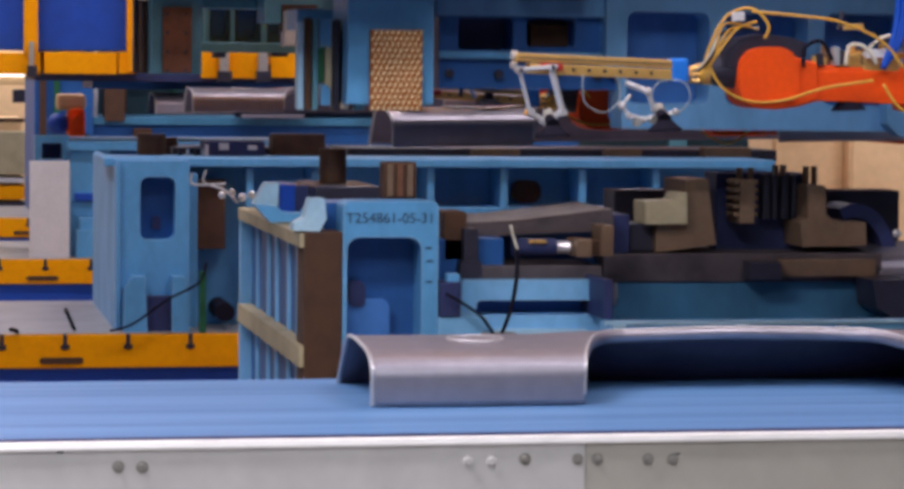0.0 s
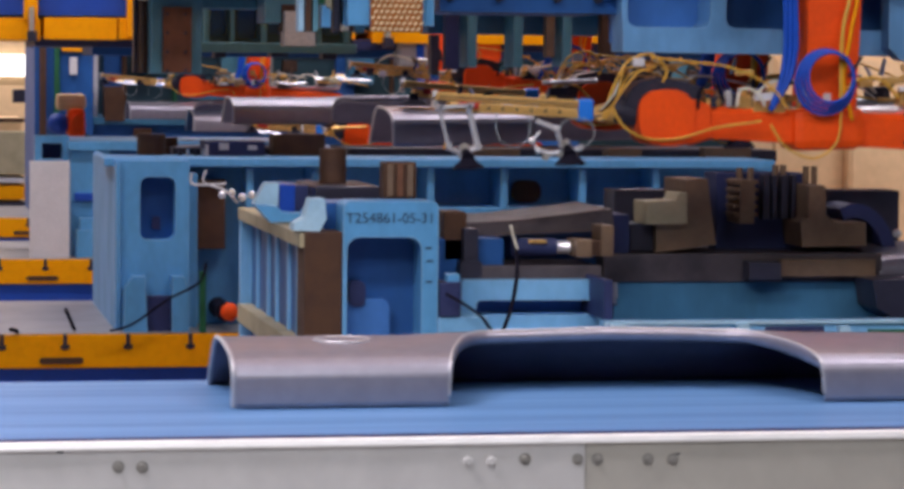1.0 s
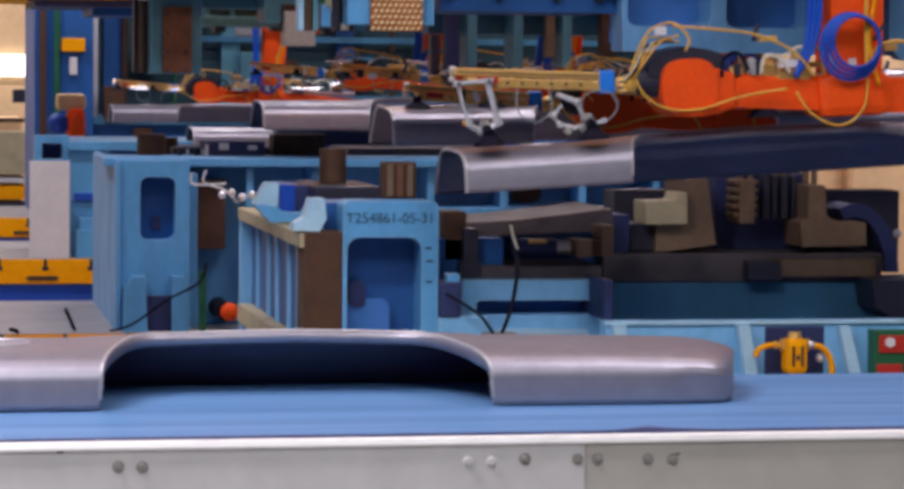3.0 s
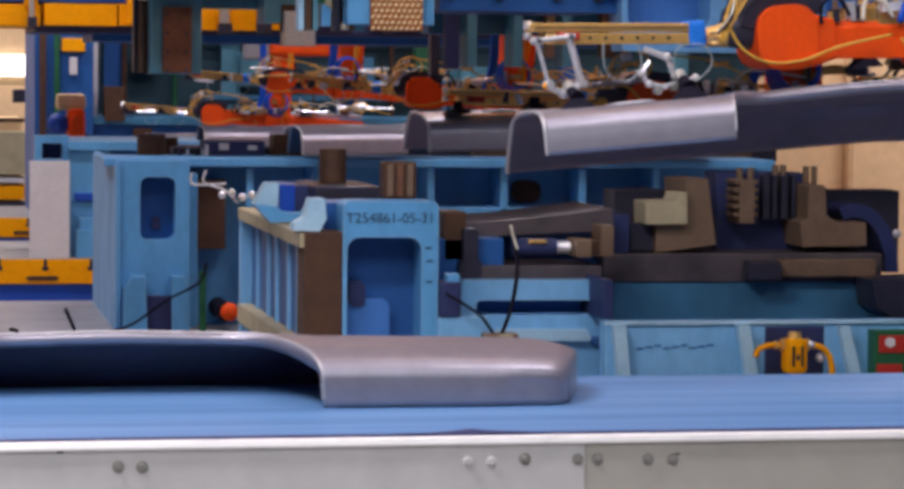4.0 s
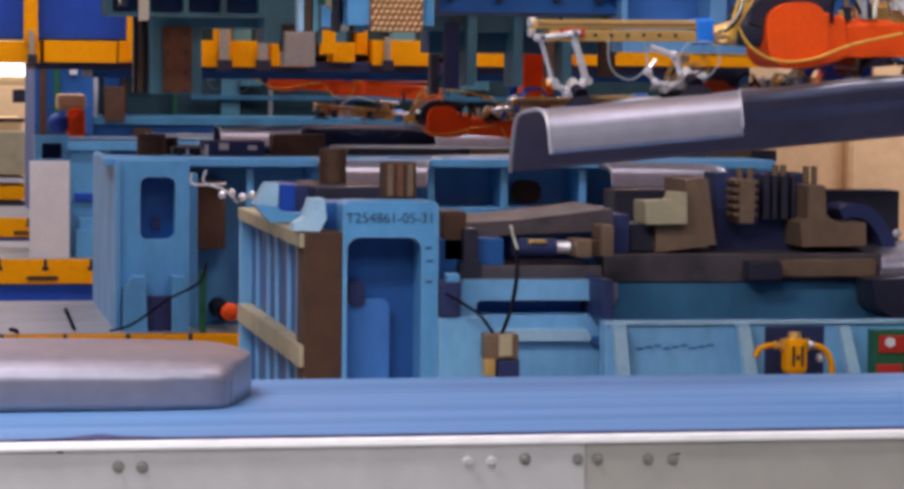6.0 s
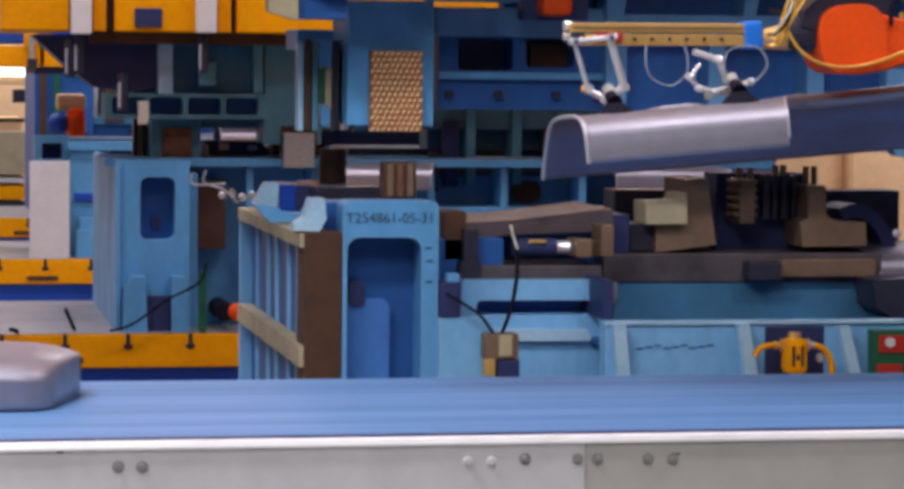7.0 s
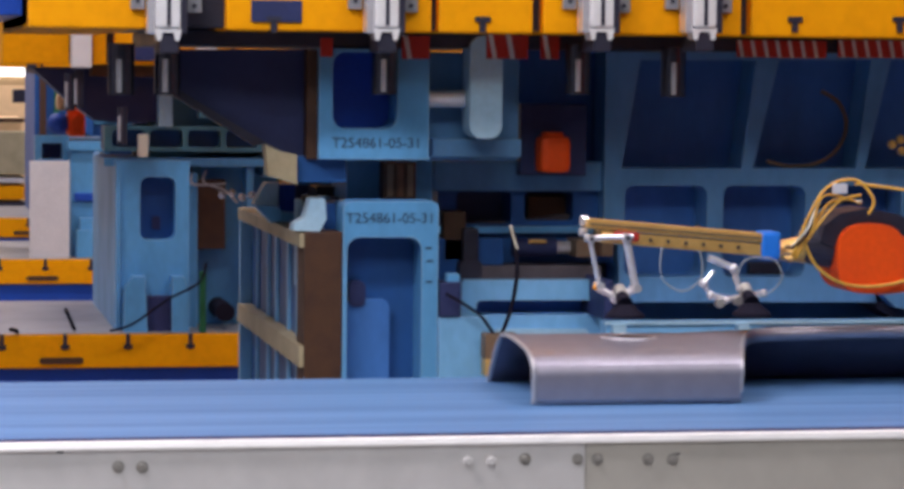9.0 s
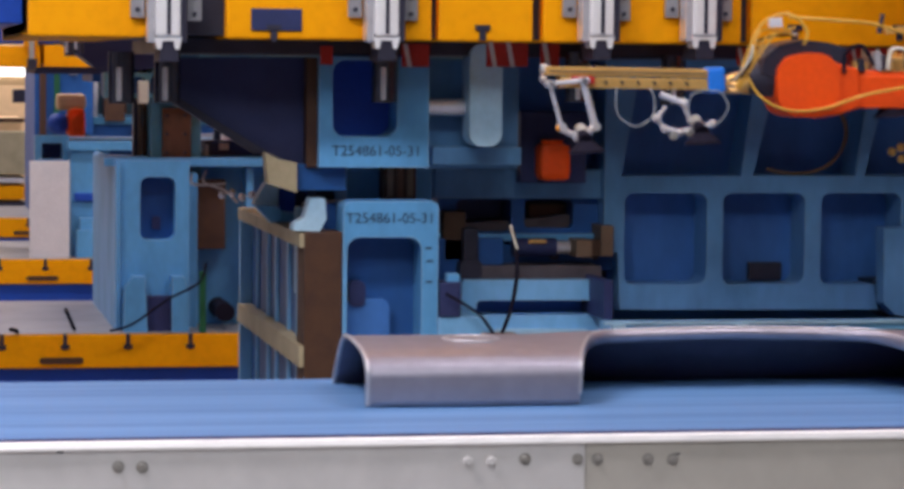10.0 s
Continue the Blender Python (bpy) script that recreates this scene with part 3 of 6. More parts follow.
        tube("hose", [(bxx + 0.05, Y - 0.06, 0.4), (bxx + 0.12, Y - 0.07, 0.46), (bxx + 0.22, Y - 0.07, 0.46), (bxx + 0.3, Y - 0.06, 0.38)], 0.008, HOSE if k % 2 else CLEARHOSE, r)
    # vacuum valves, brass fittings and tags crowded round the boom
    crowd = random.Random(11)
    for k in range(26):
        x, z, y = crowd.uniform(1.18, 2.5), crowd.uniform(0.34, 0.5), Y + crowd.uniform(-0.1, 0.02)
        m = (GOLD, CHROME, WHITE, DARK, TAN, GOLD)[k % 6]
        if k % 2:
            part("fitting", rod((x, y, z), (x + crowd.uniform(-0.06, 0.06), y, z + crowd.uniform(0.03, 0.09)), 0.011, 0.008, 10), m, r)
        else:
            part("valve", bx(x, z, x + crowd.uniform(0.03, 0.09), z + crowd.uniform(0.015, 0.04), y, y + 0.03, 0.003), m, r)
    # valve cluster on the forearm
    vx0, vz0, vx1, vz1 = 1.103, 0.367, 1.405, 0.467
    rnd = random.Random(4)
    for k in range(14):
        x = vx0 + (vx1 - vx0) * (k + 0.5) / 14
        h = rnd.uniform(0.025, 0.08)
        m = (GOLD, DARK, GOLD, TAN, CHROME, DARK)[k % 6]
        y = Y + rnd.uniform(-0.07, 0.05)
        if k % 3 == 0:
            part("fitting", rod((x, y, vz0), (x, y, vz0 + h), 0.013, 0.009, 10), m, r)
        else:
            part("valve", bx(x - 0.011, vz0, x + 0.012, vz0 + h, y - 0.02, y + 0.02, 0.003), m, r)
    tube("loop_hose", [(vx0 - 0.04, Y - 0.09, vz0), (vx0 - 0.03, Y - 0.09, vz0 + 0.07), (vx0 + 0.03, Y - 0.09, vz0 + 0.09), (vx0 + 0.07, Y - 0.09, vz0 + 0.02)], 0.007, RUBBER, r)
    tube("loop_hose", [(vx0 + 0.12, Y - 0.09, vz0), (vx0 + 0.14, Y - 0.09, vz0 + 0.07), (vx0 + 0.2, Y - 0.09, vz0 + 0.06), (vx0 + 0.24, Y - 0.09, vz0 + 0.0)], 0.007, CLEARHOSE, r)
    return r


robot_out = robot("orange handling robot with a gold gripper beam and suction cups")
robot_next = copy_thing(robot_out, pose(0, 0, 0))
robot_third = copy_thing(robot_out, pose(0, 0, 0))
robot_fourth = copy_thing(robot_out, pose(0, 0, 0))
robot_fifth = copy_thing(robot_out, pose(0, 0, 0))


def dress(r, seed):
    """Vacuum tooling crowded round the gripper of a robot further up the line."""
    for ob in list(r.children):
        if ob.name.split(".")[0] in ("link", "pivot", "pivot_bolt", "cup_mount", "plug_tip", "suction_cup", "cup_collar", "bracket_bar", "bracket_nut", "drop_rod"):
            bpy.data.objects.remove(ob)
    for cx in (0.05, 0.4, 1.3, 1.9):
        q = rod((cx, 0.19, 0.4), (cx, 0.19, 0.37), 0.02, 0.024)
        rod((cx, 0.19, 0.37), (cx, 0.19, 0.345), 0.03, 0.07, 20, q)
        part("suction_cup", q, RUBBER, r, "black rubber suction cup")
    crowd = random.Random(seed)
    for k in range(56):
        x, y = crowd.uniform(0.1, 2.5), 0.25 - crowd.uniform(0.08, 0.2)
        z = 0.35 + crowd.random() ** 1.8 * 0.13
        # leave the beam and the wrist clear
        if 0.7 < x < 1.15 or (x < 0.62 and k % 3):
            continue
        m = (GOLD, CHROME, DARK, TAN, CHROME, RUST, DARK)[k % 7]
        if k % 8 == 0:
            tube("tool_hose", [(x, y, z), (x + 0.04, y - 0.02, z + crowd.uniform(0.03, 0.08)), (x + 0.13, y, z + crowd.uniform(0.03, 0.07)), (x + crowd.uniform(0.18, 0.34), y, z)], 0.005, (HOSE, CLEARHOSE)[k % 16 // 8], r)
        elif k % 4 == 1:
            part("tool_rod", rod((x, y, z), (x + crowd.uniform(0.1, 0.34), y, z + crowd.uniform(-0.02, 0.03)), 0.011, n=10), (CHROME, GOLD, CHROME)[k % 3], r)
        elif k % 4 == 2:
            part("tool_valve", bx(x, z, x + crowd.uniform(0.03, 0.1), z + crowd.uniform(0.02, 0.06), y, y + 0.05, 0.004), m, r)
        elif k % 8 == 4:
            part("tool_plate", bx(x, z - 0.02, x + crowd.uniform(0.1, 0.2), z + 0.012, y, y + 0.04, 0.004), (GOLD, BEIGE, TAN)[k % 3], r)
        else:
            part("tool_fitting", rod((x, y, z), (x + crowd.uniform(-0.03, 0.03), y, z + crowd.uniform(0.03, 0.08)), 0.013, 0.009, 10), m, r)


dress(robot_next, 3)
dress(robot_third, 5)
dress(robot_fourth, 7)
dress(robot_fifth, 9)


# ---- first press: lower die on its bolster ----
def lower_die_front():
    d = thing("lower_die", "pale blue cast lower die with rusty guide plates and steel punch", "press die")
    Y = 11.0
    xc, zt = 1.551, 0.966
    zb = 0.0
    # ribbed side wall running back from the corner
    # wall darker than its ribs: shade between them put into the colour
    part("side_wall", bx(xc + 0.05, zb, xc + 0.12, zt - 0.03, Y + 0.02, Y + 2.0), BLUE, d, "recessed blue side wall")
    part("top_rail", bx(xc - 0.012, zt - 0.055, xc + 0.12, zt, Y, Y + 2.02, 0.004), BEIGE, d, "scuffed beige top edge")
    part("middle_rail", bx(xc - 0.012, zt - 0.52, xc + 0.05, zt - 0.435, Y, Y + 2.02, 0.004), BEIGE, d, "scuffed beige middle edge")
    for i in range(7):
        y = Y + 0.03 + 1.95 * i / 6 + 0.05 * (i % 2)
        part("rib", bx(xc - 0.006 if i == 6 else xc + 0.036, zb, xc + 0.055, zt - 0.05, y, y + 0.04, 0.004), LITSKY, d, "pale blue cast rib")
    part("guide_plate", bx(1.558, -0.145, 1.706, 0.973, Y - 0.012, Y + 0.2), RUST, d, "rust-brown guide plate")
    # numbered corner block with a deep pocket
    x0, z0, x1, z1 = 1.706, -0.150, 2.081, 1.093
    hole = rounded(1.722, -0.104, 2.015, 0.952, 0.05)
    part("corner_block", prism(rounded(x0, z0, x1, z1, 0.03), Y - 0.02, Y + 0.16, holes=[hole]), SKY, d, "pale blue corner block with a deep pocket")
    # darker blue back paints the shade inside the pocket
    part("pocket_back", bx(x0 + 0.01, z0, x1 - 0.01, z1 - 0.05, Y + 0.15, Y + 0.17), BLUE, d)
    part("pocket_port", prism(rounded(1.747, 0.674, 1.813, 0.776, 0.025), Y + 0.088, Y + 0.149), NAVY, d, "dark oval port")
    # step takes the darker recess blue, as dimly lit inside the pocket
    part("pocket_step", prism(rounded(1.734, -0.164, 1.911, 0.705, 0.04), Y + 0.1, Y + 0.15), SHADEBLUE, d, "raised step inside the pocket")
    tx, tz = 1.891, 1.008
    stencil("T254861-05-31", tx, tz, Y - 0.022, 0.056, d)
    bars = ((2.042, 0.910), (2.047, 0.860), (2.044, 0.779))
    for bxx, bzz in bars:
        part("stencil_mark", bx(bxx - 0.012, bzz - 0.004, bxx + 0.012, bzz + 0.004, Y - 0.0225, Y - 0.02, 0), INK, d)
    # top deck, lugs and guide posts
    part("deck", bx(1.655, 0.922, 2.108, 1.076, Y + 0.17, Y + 0.5), BLUE, d)
    part("deck_back", bx(xc + 0.12, zt - 0.3, xc + 0.9, zt - 0.05, Y + 0.5, Y + 1.98), BLUE, d)
    part("lug", prism([(1.584, 1.100), (1.640, 1.100), (1.647, 1.022), (1.621, 0.973), (1.518, 0.977), (1.522, 1.004), (1.562, 1.026)], Y + 0.02, Y + 0.14), PALE, d, "pale blue lifting lug")
    part("lug", prism([(1.522, 1.124), (1.578, 1.124), (1.573, 1.030), (1.472, 1.035)], Y + 0.9, Y + 1.0), PALE, d, "pale blue lifting lug")
    part("lug_tray", prism([(1.447, 1.045), (1.547, 1.036), (1.566, 1.012), (1.647, 1.007), (1.675, 1.040), (1.685, 0.974), (1.519, 0.969)], Y + 0.7, Y + 0.8), SKY, d, "blue lifting tray")
    part("lug_core", bx(1.580, 0.989, 1.648, 1.117, Y + 0.92, Y + 1.2), ROYAL, d, "royal blue hinge block")
    part("lug_core", bx(1.648, 1.004, 1.726, 1.113, Y + 0.92, Y + 1.2), NAVY, d)
    px, pz = 1.818, 1.113
    part("guide_post", rod((px, Y + 1.0, pz - 0.25), (px, Y + 1.0, (1.817, 1.264)[1]), 0.057, n=24), RUST, d, "dark bronze guide post", smooth=False)
    part("post_collar", rod((px, Y + 1.0, pz - 0.05), (px, Y + 1.0, pz + 0.005), 0.09, n=24), DARK, d)
    part("post_pad", bx(1.703, 1.052, 1.973, 1.118, Y + 0.7, Y + 1.3), DARK, d)
    part("wear_block", bx(1.904, 1.089, 2.037, 1.235, Y + 0.23, Y + 0.33), RUST, d, "brown wear block")
    for u, m in ((0.2, TAN), (0.5, BROWN), (0.8, TAN)):
        x = 1.904 + 0.133 * u
        part("wear_strip", bx(x - 0.012, 1.099, x + 0.012, 1.227, Y + 0.22, Y + 0.23, 0.002), m, d)
    # middle bay
    part("bay_wall", bx(2.247, 0.679, 3.042, 0.973, Y + 0.900, Y + 0.950), BLUE, d)
    part("punch_slope", prism([(2.242, 0.967), (2.546, 0.982), (2.943, 1.030), (2.954, 0.938), (2.498, 0.920), (2.255, 0.891)], Y + 0.650, Y + 1.300), IRON, d, "dark sloping draw surface")
    part("bay_block", bx(2.201, 0.823, 2.293, 1.025, Y + 0.500, Y + 0.700), RUST, d)
    part("bay_block", bx(2.274, 0.759, 2.336, 0.959, Y + 0.450, Y + 0.600), DARK, d, "black cam block")
    part("bay_foot", prism(rounded(2.255, 0.752, 2.345, 0.832, 0.02), Y + 0.420, Y + 0.600), DARK, d)
    part("bay_ledge", bx(2.338, 0.751, 2.845, 0.808, Y + 0.420, Y + 0.850), IRON, d, "dark steel ledge")
    part("cylinder", rod((*(2.492, 0.883)[:1], Y + 0.520, (2.492, 0.878)[1]), ((2.672, 0.878)[0], Y + 0.520, (2.672, 0.878)[1]), 0.038, n=20), NAVY, d, "dark gas cylinder")
    part("cylinder_head", rod(((2.641, 0.878)[0], Y + 0.520, (2.641, 0.878)[1]), ((2.733, 0.878)[0], Y + 0.520, (2.733, 0.878)[1]), 0.028, n=20), CHROME, d, "chromed cylinder end")
    part("cylinder_band", bx(2.552, 0.897, 2.624, 0.911, Y + 0.470, Y + 0.560), GOLD, d)
    part("bay_key", bx(2.737, 0.842, 2.805, 0.915, Y + 0.420, Y + 0.600), TAN, d)
    part("bay_key", bx(2.805, 0.845, 2.849, 0.911, Y + 0.450, Y + 0.600), RUST, d)
    part("bay_post", bx(2.843, 0.845, 2.897, 0.972, Y + 0.430, Y + 0.600), TAN, d)
    # slotted base in the middle
    x0, z0, x1, z1 = 2.249, -0.226, 2.857, 0.756
    slot = rounded(2.309, 0.615, 2.784, 0.674, 0.02)
    part("middle_base", prism(rounded(x0, z0, x1, z1, 0.01), Y + 0.350, Y + 0.800, holes=[slot]), LITSKY, d, "pale blue slotted base casting")
    # dark blue backing paints the shade inside the slot
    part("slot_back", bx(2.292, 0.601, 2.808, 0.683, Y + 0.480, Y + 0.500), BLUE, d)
    # lip coloured pale to carry its bright highlight
    part("base_lip", prism([(2.389, 0.560), (2.761, 0.557), (2.786, 0.510), (2.365, 0.513)], Y + 0.315, Y + 0.350), PALE, d)
    part("side_pad", bx(2.083, -0.155, 2.279, 0.643, Y - 0.03, Y + 0.4), LITSKY, d)
    part("junction_box", bx(2.086, 0.643, 2.168, 0.779, Y - 0.04, Y + 0.08), NAVY, d, "dark blue junction box")
    part("junction_lid", bx(2.117, 0.774, 2.167, 0.810, Y - 0.02, Y + 0.05), SKY, d)
    tube("cable", [(2.100, 0.737)[0:1] + (Y - 0.08,) + (2.100, 0.737)[1:], *[(q[0], Y - 0.1, q[1]) for q in ((2.169, 0.697), (2.238, 0.647), (2.291, 0.575))]], 0.007, RUBBER, d, "black cable")
    tube("cable", [(q[0], Y - 0.1, q[1]) for q in ((2.350, 0.994), (2.369, 0.938), (2.377, 0.826), (2.358, 0.691), (2.318, 0.579))], 0.008, RUBBER, d, "black cable")
    tube("cable_tip", [(q[0], Y - 0.105, q[1]) for q in ((2.348, 1.005), (2.360, 0.960), (2.376, 0.911))], 0.006, CLEARHOSE, d)
    part("connector_box", bx(2.246, 0.485, 2.379, 0.584, Y - 0.14, Y - 0.05), TAN, d, "grey connector box")
    part("connector_face", bx(2.299, 0.498, 2.351, 0.583, Y - 0.15, Y - 0.14), BEIGE, d)
    part("connector_plug", bx(2.247, 0.420, 2.288, 0.492, Y - 0.14, Y - 0.06), GOLD, d)
    part("connector_plug", bx(2.297, 0.413, 2.384, 0.482, Y - 0.14, Y - 0.05), NAVY, d)
    # long recessed front on the right
    x0, z0, x1, z1 = 2.758, -0.187, 4.825, 0.615
    part("front_sill", bx(x0, z0, x1, z1, Y + 0.0, Y + 0.1), LITSKY, d, "pale blue front sill")
    part("sill_edge", bx(2.753, 0.603, 4.815, 0.617, Y - 0.012, Y + 0.02, 0.004), PALE, d, "pale sill edge")
    # wall colour carries the shade of the deep recess
    part("recess_wall", bx(2.982, 0.434, 5.155, 0.717, Y + 0.76, Y + 0.9), TEAL, d, "teal recess wall, darkened as shade")
    # navy band stands in for shade at the end of the recess
    part("recess_side", bx(2.776, 0.612, 2.814, 0.773, Y + 0.1, Y + 0.76), NAVY, d)
    part("recess_floor", bx(2.779, 0.502, 4.861, 0.526, Y + 0.1, Y + 0.76), BLUE, d)
    part("recess_end", prism([(4.035, 0.738), (5.028, 0.774), (5.034, 0.552), (4.155, 0.567), (4.058, 0.619)], Y + 0.5, Y + 0.75), DARK, d)
    for q in (((2.778, 0.608), (2.829, 0.608), (2.862, 0.294), (2.811, 0.295)), ((3.287, 0.604), (3.334, 0.604), (3.397, 0.288), (3.345, 0.289)), ((3.708, 0.597), (3.751, 0.597), (3.833, 0.283), (3.782, 0.283))):
        part("fin", prism(q, Y - 0.05, Y + 0.01), PALE, d, "pale slanting fin")
    # navy sheet on the sill face stands in for a shaded pocket
    part("valve_pocket", bx(3.413, 0.283, 3.658, 0.593, Y - 0.01, Y + 0.02), NAVY, d)
    part("valve", bx(3.466, 0.412, 3.556, 0.556, Y - 0.13, Y - 0.03, 0.028), YELLOW, d, "yellow pneumatic valve")
    for u in (3.493, 3.529):
        part("valve_slit", bx(u - 0.006, 0.445, u + 0.006, 0.525, Y - 0.1325, Y - 0.12, 0.002), RUST, d)
    part("valve_badge", bx(3.504, 0.47, 3.518, 0.49, Y - 0.1335, Y - 0.12, 0.002), DARK, d)
    part("valve_cap", rod((3.511, Y - 0.08, 0.55), (3.511, Y - 0.08, 0.578), 0.03, 0.024, 14), GOLD, d)
    for u, w in (((3.466, 3.452), 0.026), ((3.556, 3.57), 0.026), ((3.44, 3.428), 0.018)):
        part("valve_nut", rod((u[0], Y - 0.08, 0.526), (u[1], Y - 0.08, 0.526), w, n=6), GOLD, d)
    tube("yellow_hose", [(q[0], Y - 0.08, q[1]) for q in ((3.466, 0.526), (3.403, 0.525), (3.363, 0.508), (3.352, 0.48))], 0.0125, YELLOW, d)
    tube("yellow_hose", [(q[0], Y - 0.08, q[1]) for q in ((3.557, 0.526), (3.617, 0.518), (3.654, 0.484), (3.669, 0.431), (3.665, 0.37))], 0.0125, YELLOW, d)
    part("fitting", ball(((3.569, 0.531)[0], Y - 0.12, (3.569, 0.531)[1]), 0.014), CHROME, d)
    part("fitting", ball(((3.625, 0.473)[0], Y - 0.06, (3.625, 0.473)[1]), 0.02), CHROME, d)
    part("control_box", bx(3.844, 0.283, 4.156, 0.580, Y - 0.08, Y + 0.02), GREEN, d, "dark green control box")
    part("control_face", bx(3.862, 0.493, 4.056, 0.562, Y - 0.09, Y - 0.08), RED, d)
    part("control_face", bx(3.854, 0.400, 3.961, 0.447, Y - 0.09, Y - 0.08), RED, d)
    part("gauge", rod(((3.905, 0.535)[0], Y - 0.1, (3.905, 0.535)[1]), ((3.905, 0.535)[0], Y - 0.09, (3.905, 0.535)[1]), 0.02), WHITE, d)
    # faint maker's marks, too worn to read
    for q in range(9):
        u = (2.885, 0.512)[0] + 0.036 * q
        part("worn_mark", bx(u, (2.885, 0.505)[1] + 0.006 * ((q * 7) % 3), u + 0.03, (2.885, 0.512)[1] + 0.006 * ((q * 7) % 3), Y - 0.003, Y + 0.001, 0), BLUE, d)
    # punch and cam steels over the recess
    part("punch_base", bx(2.937, 0.714, 4.163, 0.834, Y + 0.75, Y + 1.35), IRON, d, "dark iron punch base")
    part("punch_step", bx(3.697, 0.738, 4.120, 0.812, Y + 0.70, Y + 0.85), TAN, d)
    # dark blocks fill the gap and the space behind the punch as shade
    part("punch_gap", bx(3.542, 0.728, 3.684, 0.804, Y + 0.65, Y + 0.80), DARK, d)
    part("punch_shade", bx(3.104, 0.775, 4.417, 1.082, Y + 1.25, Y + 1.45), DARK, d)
    part("cam_steel", prism([(3.301, 1.145), (3.398, 1.150), (3.438, 0.870), (3.175, 0.836), (3.173, 0.949), (3.304, 0.998)], Y + 0.80, Y + 1.15), TAN, d, "tan cam steel")
    part("cam_steel", prism([(3.113, 1.054), (3.244, 1.059), (3.258, 1.093), (3.293, 1.093), (3.295, 0.962), (3.115, 0.959)], Y + 0.75, Y + 0.95), BEIGE, d, "pale trim steel")
    part("cam_block", bx(2.983, 0.759, 3.058, 0.998, Y + 0.80, Y + 1.05), NAVY, d)
    part("cam_block", bx(3.071, 0.838, 3.182, 0.956, Y + 0.85, Y + 1.05), DARK, d)
    part("toothed_steel", bx(3.557, 0.956, 3.623, 1.144, Y + 0.85, Y + 1.05), TAN, d, "toothed tan steel")
    for q in range(5):
        z = (3.591, 0.986)[1] + 0.035 * q
        part("tooth", bx((3.536, 1.050)[0], z, (3.644, 1.050)[0], z + 0.016, Y + 0.87, Y + 1.00, 0.003), TAN, d)
    # navy block stands in for the shaded well behind the pins
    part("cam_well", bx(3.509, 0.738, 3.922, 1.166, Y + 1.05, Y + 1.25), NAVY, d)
    for u, w in (((3.705, 1.070), 0.03), ((3.744, 1.070), 0.02), ((3.788, 1.070), 0.03), ((3.830, 1.070), 0.02)):
        part("pin", bx(u[0] - w / 2, u[1] - 0.1, u[0] + w / 2, u[1] + 0.09, Y + 0.95, Y + 1.01, 0.004), DARK, d, "dark spring pin")
    part("cam_steel", prism([(3.843, 1.122), (3.920, 1.122), (3.927, 0.998), (3.969, 0.964), (4.104, 0.964), (4.109, 0.864), (3.822, 0.860), (3.810, 0.964), (3.845, 0.983)], Y + 0.80, Y + 1.15), TAN, d, "tan cam steel")
    x, z = 4.111, 0.737
    arc = [(x + 0.2 * math.cos(radians(a)), z + 0.3 * math.sin(radians(a))) for a in range(0, 115, 8)]
    inner = [(x + 0.14 * math.cos(radians(a)), z + 0.24 * math.sin(radians(a))) for a in range(112, -1, -8)]
    part("arch_steel", prism(arc + inner, Y + 0.95, Y + 1.35), NAVY, d, "dark arched draw ring")
    part("fitting", ball(((4.228, 0.919)[0], Y + 0.75, (4.228, 0.919)[1]), 0.02), CHROME, d)
    for u in ((3.597, 1.155), (3.646, 1.155), (3.758, 1.168), (3.792, 1.168), (3.896, 1.163), (3.933, 1.163)):
        part("locator", rod((u[0], Y + 1.00, u[1] - 0.06), (u[0], Y + 1.00, u[1] + 0.035), 0.014, n=10), TAN, d, "steel locator pin")
    # sensor bracket at the back corner
    sx = [(q[0], Y + 1.9, q[1]) for q in ((1.314, 1.125), (1.325, 1.074), (1.470, 1.079))]
    tube("sensor_arm", sx, 0.006, WHITE, d)
    tube("sensor_arm", [(q[0], Y + 1.85, q[1]) for q in ((1.376, 1.140), (1.366, 1.086), (1.459, 1.050), (1.517, 0.994))], 0.006, WHITE, d)
    bm = bmesh.new()
    for u in ((1.441, 1.032), (1.485, 1.042), (1.531, 1.022), (1.573, 1.032), (1.614, 1.012)):
        ball((u[0], Y + 1.8, u[1]), 0.018, bm=bm, n=10)
    part("sensor_chain", bm, CHROME, d, "chromed sensor joints")
    return d


lower_die_front()


